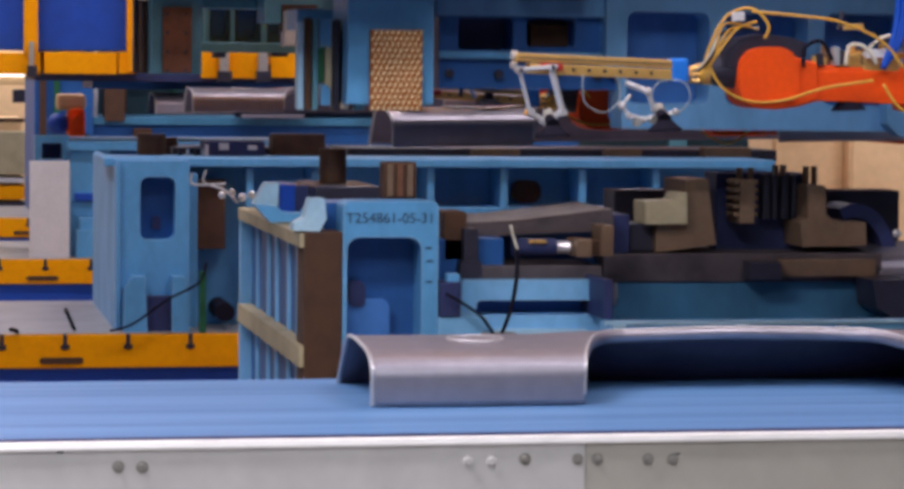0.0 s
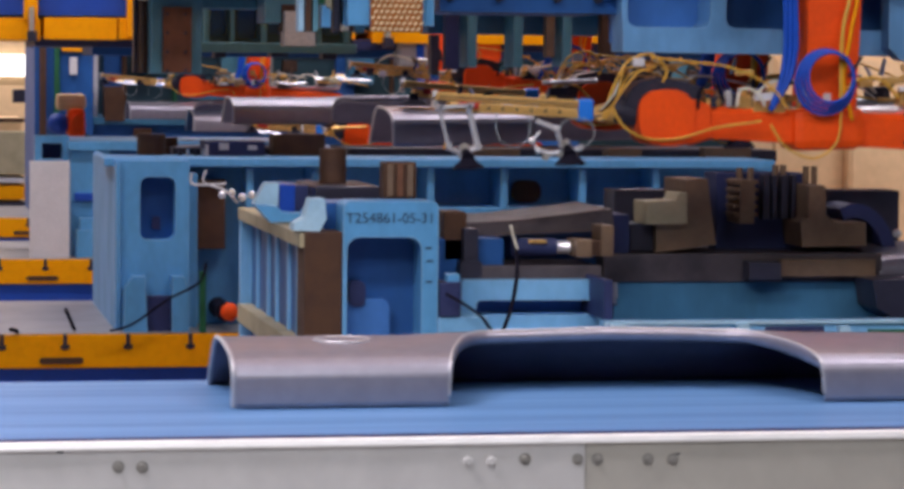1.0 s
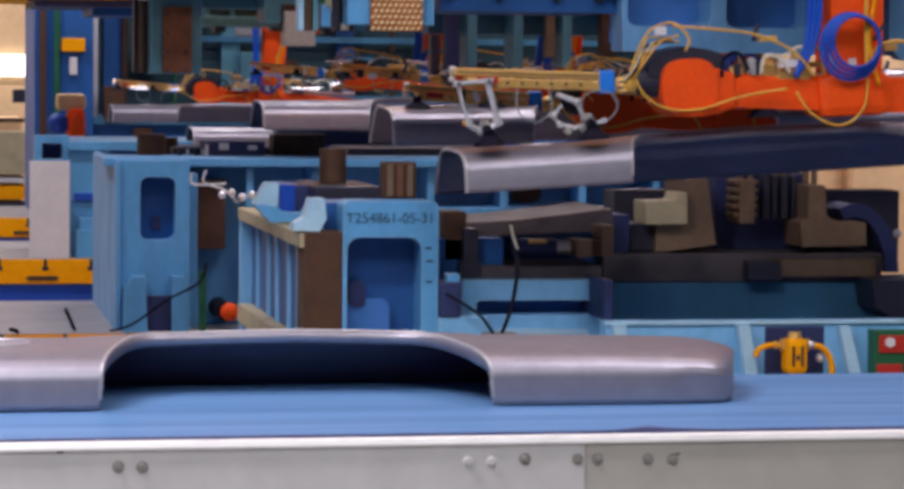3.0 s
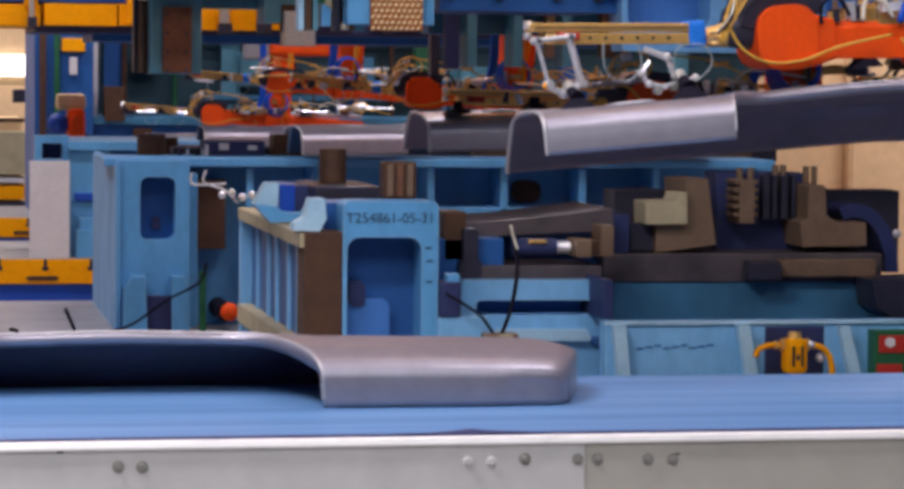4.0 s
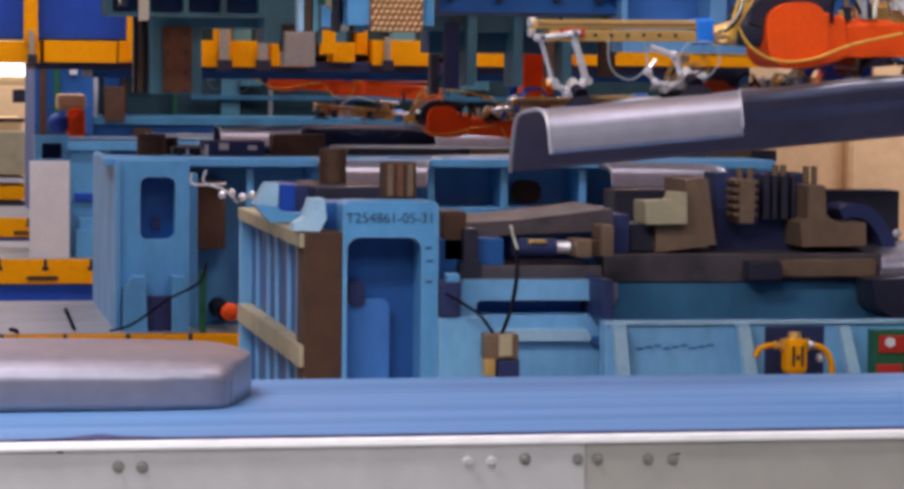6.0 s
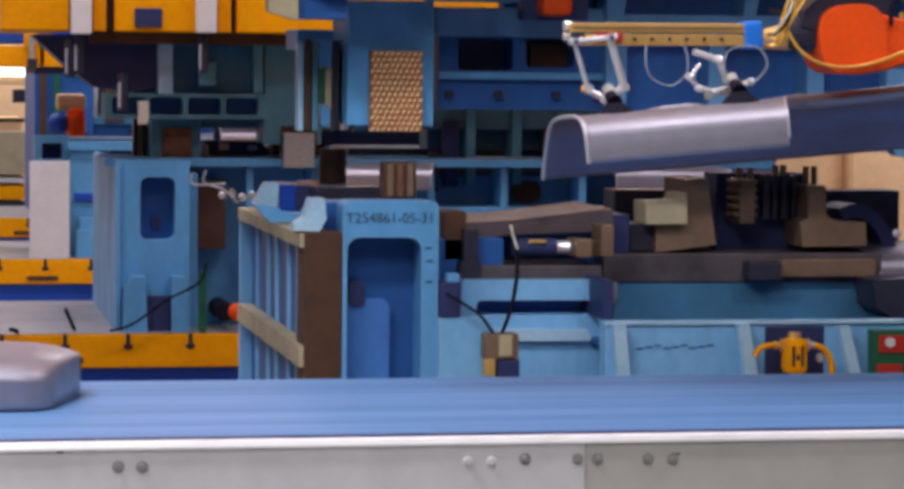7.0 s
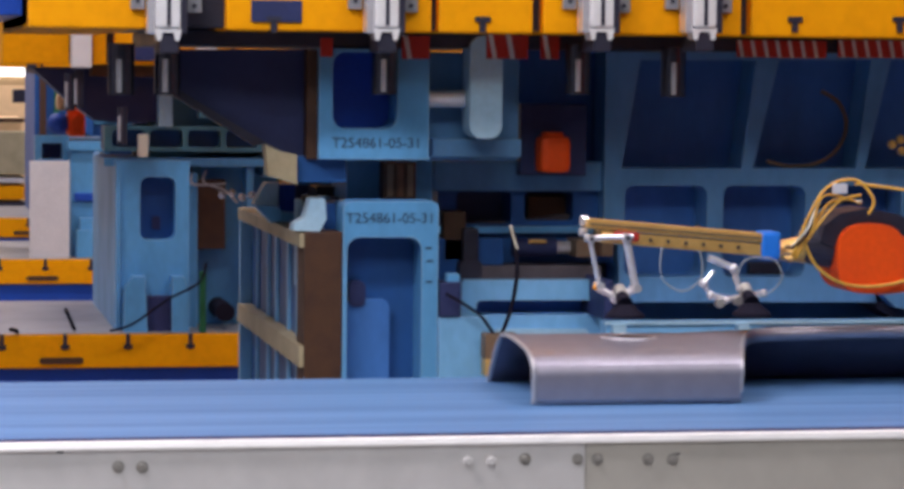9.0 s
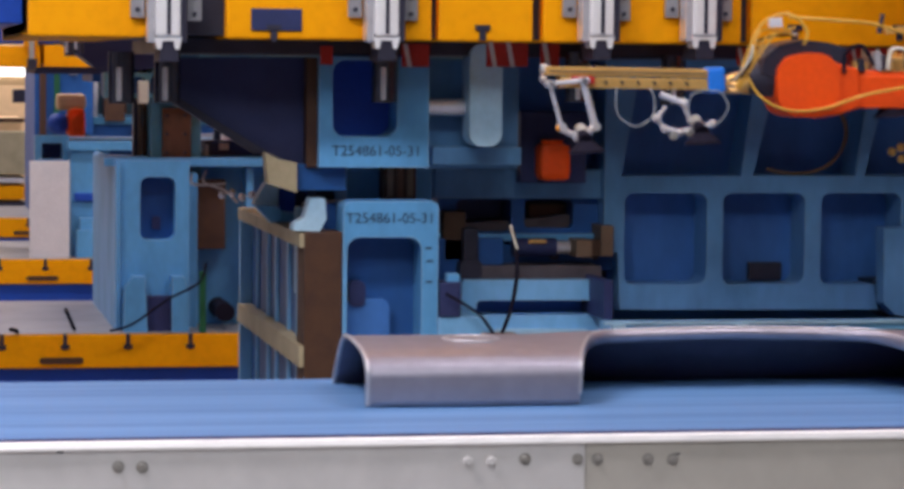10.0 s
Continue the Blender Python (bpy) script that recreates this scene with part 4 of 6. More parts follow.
def bolster(y0, xl, xr, label, z=0.0):
    b = thing("bolster", label, "press bolster", (xl, y0, -0.7), group="press bolsters")
    o = Vector((xl, y0, -0.7))
    h = 0.2

    def put(ob):
        ob.matrix_basis = Matrix.Translation(-o) @ ob.matrix_basis
        return ob
    put(part("body", bx(xl, z - h, xr, z, y0, y0 + 2.4, 0.008), YELLOW, b, "yellow painted bolster edge"))
    put(part("top_plate", bx(xl + 0.01, z + 0.002, xr - 0.01, z + 0.006, y0 + 0.02, y0 + 2.38, 0), STEEL, b, "grey machined top plate"))
    put(part("skirt", bx(xl, z - 0.46, xr, z - h - 0.002, y0 + 0.03, y0 + 2.4), ROYAL, b, "royal blue skirt"))
    put(part("carriage", bx(xl + 0.1, -0.7, xr - 0.1, z - 0.462, y0 + 0.3, y0 + 2.2), DARK, b))
    x = xl + 0.1
    while x < xr:
        t = bx(x - 0.012, z - 0.09, x + 0.012, z + 0.002, y0 - 0.004, y0 + 0.1, 0)
        bx(x - 0.026, z - 0.085, x + 0.026, z - 0.06, y0 - 0.006, y0 + 0.1, 0, t)
        put(part("t_slot", t, DARK, b, "dark t-slot"))
        x += 0.372
    put(part("lifting_recess", prism(rounded(xl + 0.32, z - 0.175, xl + 0.58, z - 0.135, 0.02), y0 - 0.005, y0 + 0.002), RUST, b, "rusty lifting recess"))
    return b


bolster(10.6, -1.6, 6.4, "yellow press bolster under the first die")
bolster(17.15, 0.53, 7.4, "yellow bolster with t-slots and a blue skirt")
bolster(23.7, 0.75, 8.4, "yellow bolster with t-slots and a blue skirt")
bolster(30.0, 0.9, 9.4, "yellow bolster with t-slots and a blue skirt")


def lower_die_second():
    d = thing("lower_die", "pale blue cast lower die on a yellow bolster", "press die")
    Y = 17.35
    x0, z0, x1, z1 = 1.312, -0.006, 1.756, 1.030
    part("corner_block", prism(rect(x0, 0, x1, z1), Y, Y + 0.15, holes=[rounded(1.460, 0.551, 1.671, 0.930, 0.05)]), SKY, d, "blue corner block with a pocket")
    # pocket back in darker blue, its shade put into the colour
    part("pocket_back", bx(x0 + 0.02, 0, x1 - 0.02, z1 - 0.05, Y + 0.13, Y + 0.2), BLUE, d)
    part("pocket_port", bx(1.541, 0.606, 1.590, 0.687, Y + 0.11, Y + 0.13), NAVY, d)
    xf, zf = 1.318, 1.005
    part("side_fin", prism([(xf - 0.005, zf), (xf + 0.02, zf + 0.02), (xf + 0.02, 0), (xf - 0.005, 0)], Y - 0.03, Y + 2.0), SKY, d, "pale side fin")
    part("back_wall", bx(1.786, -0.047, 2.161, 0.993, 17.75, 18.0), SKY, d)
    part("guide_plate", bx(1.823, 0.479, 2.003, 0.903, 17.6, 17.75), RUST, d, "rust-brown guide plate")
    part("column", bx(1.736, -0.022, 1.821, 0.949, 17.5, 17.7), SKY, d)
    part("foot_block", prism([(1.351, -0.000), (1.357, 0.263), (1.406, 0.339), (1.481, 0.339), (1.497, -0.002)], 17.22, 17.34), SKY, d)
    # navy sheet between the feet stands in for shade
    part("foot_recess", bx(1.492, -0.005, 1.658, 0.218, 17.26, 17.34), NAVY, d)
    part("foot_block", prism([(1.642, -0.003), (1.641, 0.339), (1.717, 0.338), (1.745, 0.227), (1.746, -0.003)], 17.22, 17.34), SKY, d)
    part("top_beam", bx(1.253, 0.989, 5.479, 1.039, 17.5, 18.2), SKY, d, "pale blue top flange")
    part("back_web", bx(2.179, 0.279, 5.611, 0.984, 17.9, 18.0), SKY, d, "blue web")
    # darker blue sheet paints the shade low on the back wall
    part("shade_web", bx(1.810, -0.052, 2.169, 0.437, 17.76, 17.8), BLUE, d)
    for u in ((2.148, 0.840), (2.552, 0.841), (3.275, 0.842), (3.740, 0.843), (4.243, 0.844), (4.718, 0.845)):
        part("rib", bx(u[0] - 0.022, 0.0, u[0] + 0.022, (2.147, 0.982)[1], 17.55, 17.9), SKY, d, "pale rib")
    part("lower_flange", bx(3.322, 0.666, 4.876, 0.738, 17.55, 17.9), SKY, d)
    x, z = 3.950, 0.824
    part("port", prism(rounded(x - 0.095, z - 0.07, x + 0.095, z + 0.07, 0.06), 17.86, 17.9), RUST, d, "dark rusty port")
    part("guide_post", rod(((1.599, 1.103)[0], 18.2, (1.599, 0.976)[1]), ((1.599, 1.103)[0], 18.2, (1.599, 1.168)[1]), 0.09, n=20), RUST, d, "brown guide post")
    part("guide_post", rod(((1.745, 1.092)[0], 18.6, (1.746, 0.962)[1]), ((1.745, 1.092)[0], 18.6, (1.745, 1.137)[1]), 0.06, n=20), RUST, d, "brown guide post")
    part("draw_steel", bx(1.747, 1.008, 2.708, 1.081, 18.3, 19.0), DARK, d, "dark draw steel")
    part("cam_box", bx(1.916, 1.010, 2.295, 1.130, 18.0, 18.3), NAVY, d, "dark cam box")
    for q in ((2.004, 1.076, 2.066, 1.119), (2.186, 1.076, 2.244, 1.105), (1.918, 1.039, 1.939, 1.111)):
        part("cam_tag", bx(*q, 17.98, 18.0), WHITE, d, "white tag")
    for k in range(4):
        u = (1.759, 1.065)[0] + 0.05 * k
        part("cam_rod", rod((u, 18.0, (1.759, 1.018)[1]), (u, 18.0, (1.759, 1.079)[1]), 0.012, n=10), CHROME if k % 2 else DARK, d)
    part("draw_steel", bx(2.360, 1.016, 2.692, 1.174, 18.1, 18.3), RUST, d)
    part("draw_ring", bx(2.888, 1.002, 5.771, 1.078, 18.4, 19.2), DARK, d, "dark draw ring")
    for q in (((3.688, 1.014, 3.993, 1.082)), ((4.572, 1.018, 4.805, 1.086)), ((5.235, 1.021, 5.550, 1.097))):
        part("steel_insert", bx(*q, 18.25, 18.4), TAN, d)
    tube("floor_cable", [(q[0], 17.1, q[1]) for q in ((1.261, 0.026), (1.397, 0.066), (1.602, 0.209), (1.790, 0.311), (1.834, 0.432))], 0.008, RUBBER, d, "black cable")
    part("air_line", bx(1.801, 0.005, 1.839, 0.373, 17.15, 17.2), GREEN, d)
    part("sensor_port", rod(((1.973, 0.114)[0], 17.3, (1.973, 0.114)[1]), ((1.973, 0.114)[0], 17.76, (1.973, 0.114)[1]), 0.058, n=20), RUBBER, d, "black round port")
    return d


lower_die_second()


def orange_stop():
    """A swinging orange locking pin that slides across the black port."""
    s = thing("locking_pin", "orange locking pin sliding beside the second die", "pin")
    part("head", ball((0, 0, 0), 0.056, (1, 0.7, 1), n=18), ORANGE, s, "round orange head")
    part("shank", rod((0.03, 0.02, 0), (0.5, 0.02, 0), 0.018), DARK, s)
    return s


locking_pin = orange_stop()


def lower_die_third():
    d = thing("lower_die", "pale blue lower die with a white sheet leaning on it", "press die")
    part("corner_block", bx(1.443, -0.021, 1.766, 0.926, 24.0, 24.3), SKY, d)
    part("top_flange", bx(1.417, 0.886, 3.536, 0.962, 23.95, 25.5), SKY, d)
    part("back_web", bx(1.740, -0.046, 5.308, 0.912, 24.3, 25.0), BLUE, d)
    part("name_plate", bx(1.475, 0.464, 1.674, 0.531, 23.97, 24.0), ROYAL, d, "royal blue plate")
    part("valve_box", bx(1.485, -0.014, 1.675, 0.234, 23.85, 24.0), SKY, d)
    part("valve_cover", bx(1.513, 0.225, 1.655, 0.329, 23.88, 24.0), SKY, d)
    part("frame_post", prism(rect(1.154, 0.692, 1.439, 1.003), 24.1, 24.3, holes=[rounded(1.211, 0.807, 1.382, 0.941, 0.02)]), SKY, d)
    part("frame_back", bx(1.173, 0.685, 1.441, 0.974, 24.35, 24.4), NAVY, d)
    return d


lower_die_third()


def dangling_cable(pts, y):
    c = thing("floor_cable", "black cable drooping between two bolsters", "cable", group="floor cables")
    tube("cable", [(q[0], y + 0.1 * k, q[1]) for k, q in enumerate(pts)], 0.012, RUBBER, c)
    return c


dangling_cable(((0.680, 0.039), (0.721, 0.018), (0.718, -0.037)), 17.1)
dangling_cable(((1.008, 0.147), (1.049, 0.057), (1.076, -0.005)), 17.2)
tagged(part("guard_board", bx(1.098, -0.027, 1.423, 0.804, 23.8, 23.83), WHITE), "white guard board beside the third die", "guard board")


def lower_die_fourth():
    d = thing("lower_die", "blue lower die at the far end", "press die")
    part("body", bx(2.002, -0.026, 7.299, 0.979, 30.4, 32), BLUE, d)
    part("flange", bx(2.001, 0.961, 7.292, 1.041, 30.35, 32), TEAL, d)
    part("guide_plate", bx(2.477, 0.756, 2.670, 0.926, 30.3, 30.35), RUST, d)
    part("guide_plate", bx(2.174, 0.997, 2.385, 1.359, 30.3, 30.6), RUST, d)
    return d


lower_die_fourth()


# ---- upper dies and slides ----
def upper_die_front():
    """Upper die and slide of the first press, modelled closed."""
    d = thing("upper_die", "blue ribbed upper die hung from a yellow slide", "press die")
    Y = 11.0
    # numbered corner block, with its open pocket
    part("corner_block", prism(rect(1.608, 1.254, 2.039, 1.679), Y - 0.02, Y + 0.18, holes=[rounded(1.661, 1.372, 1.914, 1.667, 0.05)]), SKY, d, "pale blue corner block with a pocket")
    # pocket back coloured darker than its block, as shade
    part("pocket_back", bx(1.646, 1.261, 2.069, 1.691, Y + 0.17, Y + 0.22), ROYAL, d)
    tx, tz = 1.834, 1.299
    stencil("T254861-05-31", tx, tz, Y - 0.022, 0.056, d)
    part("top_flange", bx(1.048, 1.686, 4.785, 1.747, Y + 0.0, Y + 1.9), DARK, d, "dark adapter plate")
    # dark gusset at the corner
    part("gusset", prism([(1.612, 1.677), (1.615, 1.254), (1.534, 1.258), (1.421, 1.311), (1.058, 1.527), (1.058, 1.670)], Y + 0.1, Y + 0.6), NAVY, d, "dark steel gusset")
    part("gusset_edge", prism([(1.056, 1.527), (1.418, 1.312), (1.369, 1.303), (1.034, 1.505)], Y + 0.04, Y + 0.1), DARK, d)
    part("gusset_strip", bx(1.566, 1.251, 1.615, 1.676, Y + 0.02, Y + 0.1), RUST, d)
    part("stop_block", prism([(1.404, 1.310), (1.460, 1.283), (1.527, 1.270), (1.528, 1.155), (1.416, 1.188)], Y + 0.0, Y + 0.1), BEIGE, d, "pale stop block")
    part("stop_bar", bx(1.523, 1.162, 1.726, 1.265, Y + 0.05, Y + 0.3), BLUE, d)
    # guide column with bronze plate
    part("guide_column", bx(1.782, 0.745, 2.134, 1.246, Y + 0.4, Y + 0.8), SKY, d, "blue guide column")
    x0, z0, x1, z1 = 1.870, 0.720, 2.081, 1.044
    part("bronze_plate", bx(x0, z0, x1, z1, Y + 0.36, Y + 0.4), BRONZE, d, "bronze wear plate with graphite plugs")
    plugs = bmesh.new()
    for i in range(9):
        for j in range(14):
            px = x0 + (x1 - x0) * (i + 0.3 + 0.5 * (j % 2)) / 9.2
            pz = z0 + (z1 - z0) * (j + 0.5) / 14
            prism([(px - 0.0085, pz - 0.0065), (px + 0.0035, pz - 0.0065), (px + 0.0115, pz + 0.0065), (px - 0.0005, pz + 0.0065)], Y + 0.3565, Y + 0.361, plugs)
    tagged(part("graphite_plug", plugs, PLUG, d, "rows of pale plugs"), kind="stuff")
    for q, m in (((1.600, 0.719, 1.625, 1.073), PALE), ((1.629, 0.719, 1.655, 1.091), RUST), ((1.660, 0.719, 1.682, 1.084), DIMTEAL), ((1.687, 0.975, 1.737, 1.086), SKY), ((1.683, 0.831, 1.709, 0.971), GREEN), ((1.711, 0.804, 1.739, 0.971), BEIGE), ((1.694, 0.737, 1.734, 0.826), SKY), ((1.744, 0.719, 1.772, 1.083), DARK), ((1.782, 0.724, 1.809, 1.052), CLEARHOSE), ((1.811, 0.724, 1.826, 1.052), BROWN), ((1.831, 0.718, 1.872, 1.087), DIMTEAL)):
        part("guide_strip", bx(*q, Y + 0.52, Y + 0.6), m, d, "steel guide strip")
    part("strip_carrier", bx(1.656, 1.048, 1.952, 1.133, Y + 0.95, Y + 1.3), SKY, d)
    # pin, lug and striped safety tape
    part("cross_pin", rod(((2.039, 1.487)[0], Y + 0.08, (2.039, 1.487)[1]), ((2.203, 1.489)[0], Y + 0.08, (2.203, 1.489)[1]), 0.034, n=20), CHROME, d, "steel cross pin")
    part("hook_lug", prism(rounded(2.196, 1.337, 2.324, 1.735, 0.05), Y - 0.04, Y + 0.12), PALE, d, "pale rounded hook lug")
    part("web_plate", bx(2.076, 1.240, 2.442, 1.673, Y + 0.2, Y + 0.3), DIMSKY, d)
    part("web_ledge", bx(2.075, 1.260, 2.433, 1.332, Y + 0.1, Y + 0.2), DIMSKY, d)
    part("web_deep", bx(2.170, 1.108, 2.924, 1.227, Y + 0.55, Y + 0.7), DIMSKY, d)
    part("web_deep", bx(2.489, 1.102, 3.133, 1.705, Y + 0.74, Y + 0.85), SHADEBLUE, d)

    def stripes(x0, z0, x1, z1, y):
        part("striped_tape", bx(x0, z0, x1, z1, y - 0.004, y, 0), RED, d, "red and white safety tape")
        x, w = x0, (z1 - z0) * 0.5
        while x + w * 1.4 < x1:
            part("tape_stripe", prism([(x + w * 0.5, z0), (x + w * 0.9, z0), (x + w * 0.5, z1), (x + w * 0.1, z1)], y - 0.006, y - 0.004), WHITE, d)
            x += w * 1.5
    stripes(1.611, 1.648, 1.660, 1.719, Y - 0.022)
    stripes(1.928, 1.643, 2.037, 1.732, Y - 0.022)
    stripes(2.258, 1.647, 2.423, 1.741, Y - 0.042)
    stripes(2.476, 1.648, 2.552, 1.743, Y - 0.022)
    stripes(3.270, 1.663, 3.639, 1.731, Y - 0.022)
    stripes(3.687, 1.667, 4.000, 1.736, Y - 0.022)
    # cylinder in a dark niche
    # navy sheet gives the niche its shade
    part("niche", bx(2.499, 1.176, 2.775, 1.468, Y + 0.42, Y + 0.5), NAVY, d)
    part("orange_motor", bx(2.554, 1.191, 2.680, 1.340, Y + 0.28, Y + 0.42, 0.03), ORANGE, d, "orange motor housing")
    part("motor_cap", rod(((2.614, 1.330)[0], Y + 0.35, (2.614, 1.330)[1]), ((2.614, 1.363)[0], Y + 0.35, (2.614, 1.354)[1]), 0.045), ORANGE, d)
    # ribbed blank-holder wall
    low = [rounded(2.958, 0.756, 3.310, 1.133, 0.04), rounded(3.379, 0.754, 3.733, 1.134, 0.04), rounded(3.804, 0.753, 4.153, 1.135, 0.04), rounded(4.224, 0.751, 4.608, 1.136, 0.04)]
    high = [[(3.018, 1.649), (3.511, 1.654), (3.454, 1.205), (2.942, 1.204)], [(3.610, 1.655), (4.011, 1.660), (3.950, 1.207), (3.504, 1.206)], [(4.097, 1.661), (4.540, 1.665), (4.551, 1.209), (3.990, 1.207)]]
    outline = [(2.872, 1.681), (5.004, 1.704), (5.031, 0.641), (2.943, 0.652), (2.932, 0.888), (2.873, 0.888), (2.870, 1.137)]
    part("ribbed_wall", prism(outline, Y + 0.5, Y + 0.7, holes=low + high), DIMSKY, d, "blue cast wall with rounded pockets")
    # backing sheet coloured as the shade inside the pockets
    part("wall_back", bx(2.936, 0.689, 5.104, 1.681, Y + 0.69, Y + 0.72), SHADEBLUE, d, "blue pocket backs, darkened as shade")
    part("wall_heel", prism([(4.045, 0.995), (4.185, 0.995), (4.193, 0.618), (4.103, 0.631), (4.051, 0.680)], Y + 0.4, Y + 0.5), DIMSKY, d)
    tube("air_loop", [(q[0], Y + 0.55, q[1]) for q in ((3.812, 1.528), (3.888, 1.480), (3.923, 1.391), (3.892, 1.294), (3.805, 1.229), (3.679, 1.214), (3.579, 1.233))], 0.009, TAN, d, "dull amber hose")
    bm = bmesh.new()
    for u in ((4.030, 1.314), (4.067, 1.334), (4.073, 1.286)):
        ball((u[0], Y + 0.28, u[1]), 0.02, bm=bm, n=10)
    part("fittings", bm, GOLD, d, "brass fittings")
    part("inner_core", prism(rect(2.193, 0.809, 2.937, 1.126), Y + 0.6, Y + 1.4, holes=[rounded(2.272, 0.969, 2.502, 1.102, 0.02), rounded(2.558, 0.983, 2.763, 1.103, 0.02)]), BLUE, d, "blue inner web with windows")
    # navy sheet behind the windows stands in for the shaded inside
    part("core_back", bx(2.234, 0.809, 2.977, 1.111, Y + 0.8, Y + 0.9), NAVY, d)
    part("core_insert", bx(2.600, 0.984, 2.765, 1.080, Y + 0.72, Y + 0.8), RUST, d)
    part("core_rail", bx(2.185, 0.933, 2.927, 0.962, Y + 0.56, Y + 0.6), SKY, d)
    for u in ((2.233, 0.871), (2.439, 0.870), (2.682, 0.870), (2.854, 0.869)):
        part("core_stud", rod((u[0], Y + 0.57, u[1]), (u[0], Y + 0.61, u[1]), 0.018, n=12), DARK, d)
    # slide
    gaps = ((0.484, 1.802, 0.913, 1.760), (1.206, 1.814, 1.975, 1.771), (2.002, 1.822, 2.362, 1.779), (2.402, 1.831, 3.175, 1.787), (3.214, 1.846, 4.630, 1.802))
    zs = (1.877, 1.741)[1]
    for g in gaps:
        part("slide_face", bx(g[0], zs, g[2], zs + 1.6, Y - 0.4, Y + 2.2, 0.01), YELLOW, d, "yellow slide face")
    part("slide_core", bx(gaps[0][0], zs + 0.01, gaps[4][2], zs + 1.55, Y - 0.33, Y + 2.1), DARK, d)
    part("slide_flank", bx(-0.3, zs + 0.05, gaps[0][0] - 0.004, zs + 1.6, Y, Y + 2.1), ROYAL, d, "royal blue slide flank")
    part("slide_window", bx(1.297, 1.772, 1.485, 1.853, Y - 0.41, Y - 0.4), NAVY, d)
    for u in ((1.381, 1.768), (2.168, 1.778), (3.386, 1.794), (3.807, 1.799)):
        t = bx(u[0] - 0.012, u[1] - 0.035, u[0] + 0.012, u[1] + 0.02, Y - 0.41, Y - 0.3, 0)
        bx(u[0] - 0.028, u[1] + 0.005, u[0] + 0.028, u[1] + 0.025, Y - 0.412, Y - 0.3, 0, t)
        part("t_slot", t, DARK, d)
    for u, s in (((0.982, 1.783), 1), ((1.786, 1.794), 1), ((2.601, 1.805), 0), ((2.999, 1.810), 0)):
        part("clamp", bx(u[0] - 0.045, u[1] - 0.04, u[0] + 0.045, u[1] + 0.35, Y - 0.52, Y - 0.4, 0.012), RAIL, d, "grey die clamp")
        part("clamp_jaw", bx(u[0] - 0.075, u[1] - 0.06, u[0] - 0.045, u[1] + 0.3, Y - 0.51, Y - 0.42), CHROME, d)
        part("clamp_jaw", bx(u[0] + 0.045, u[1] - 0.06, u[0] + 0.07, u[1] + 0.3, Y - 0.51, Y - 0.42), DARK, d)
        part("clamp_slot", bx(u[0] - 0.006, u[1] - 0.03, u[0] + 0.008, u[1] + 0.34, Y - 0.524, Y - 0.519, 0), DARK, d)
        part("clamp_plate", bx(u[0] - 0.13, u[1] + 0.03, u[0] - 0.08, u[1] + 0.16, Y - 0.43, Y - 0.402, 0.004), STEEL, d, "grey bolted plate")
        part("clamp_plate", bx(u[0] + 0.075, u[1] + 0.02, u[0] + 0.13, u[1] + 0.13, Y - 0.43, Y - 0.402, 0.004), STEEL, d, "grey bolted plate")
        for dz in (0.06, 0.12):
            part("clamp_bolt", rod((u[0] - 0.105, Y - 0.438, u[1] + dz), (u[0] - 0.105, Y - 0.43, u[1] + dz), 0.009, n=6), DARK, d)
            part("clamp_bolt", rod((u[0] + 0.103, Y - 0.438, u[1] + dz - 0.015), (u[0] + 0.103, Y - 0.43, u[1] + dz - 0.015), 0.009, n=6), DARK, d)
        part("clamp_tip", prism([(u[0] - 0.05, u[1] - 0.04), (u[0] + 0.05, u[1] - 0.04), (u[0] + 0.04, u[1] - 0.085), (u[0] + 0.026, u[1] - 0.085), (u[0] + 0.02, u[1] - 0.055), (u[0] - 0.02, u[1] - 0.055), (u[0] - 0.026, u[1] - 0.085), (u[0] - 0.04, u[1] - 0.085)], Y - 0.51, Y - 0.42), RAIL, d, "forked clamp tip")
        part("clamp_foot", bx(u[0] - 0.03, u[1] - 0.13, u[0] + 0.04, u[1] - 0.04, Y - 0.5, Y - 0.3), DARK, d)
    for u in ((1.017, 1.572), (1.849, 1.580), (2.610, 1.587), (2.992, 1.579), (0.844, 1.570)):
        part("gas_spring", rod((u[0], Y - 0.1, u[1] + 0.12), (u[0], Y - 0.1, u[1] - 0.075), 0.05, n=24), BORE, d, "dark polished cylinder", smooth=False)
        # chromed rod in front of the cylinder imitates its bright reflection
        part("spring_glint", rod((u[0] - 0.012, Y - 0.15, u[1] + 0.06), (u[0] - 0.012, Y - 0.15, u[1] - 0.065), 0.011), CHROME, d, "thin chromed rod standing in for the cylinder's highlight")
    return d


upper_front = upper_die_front()


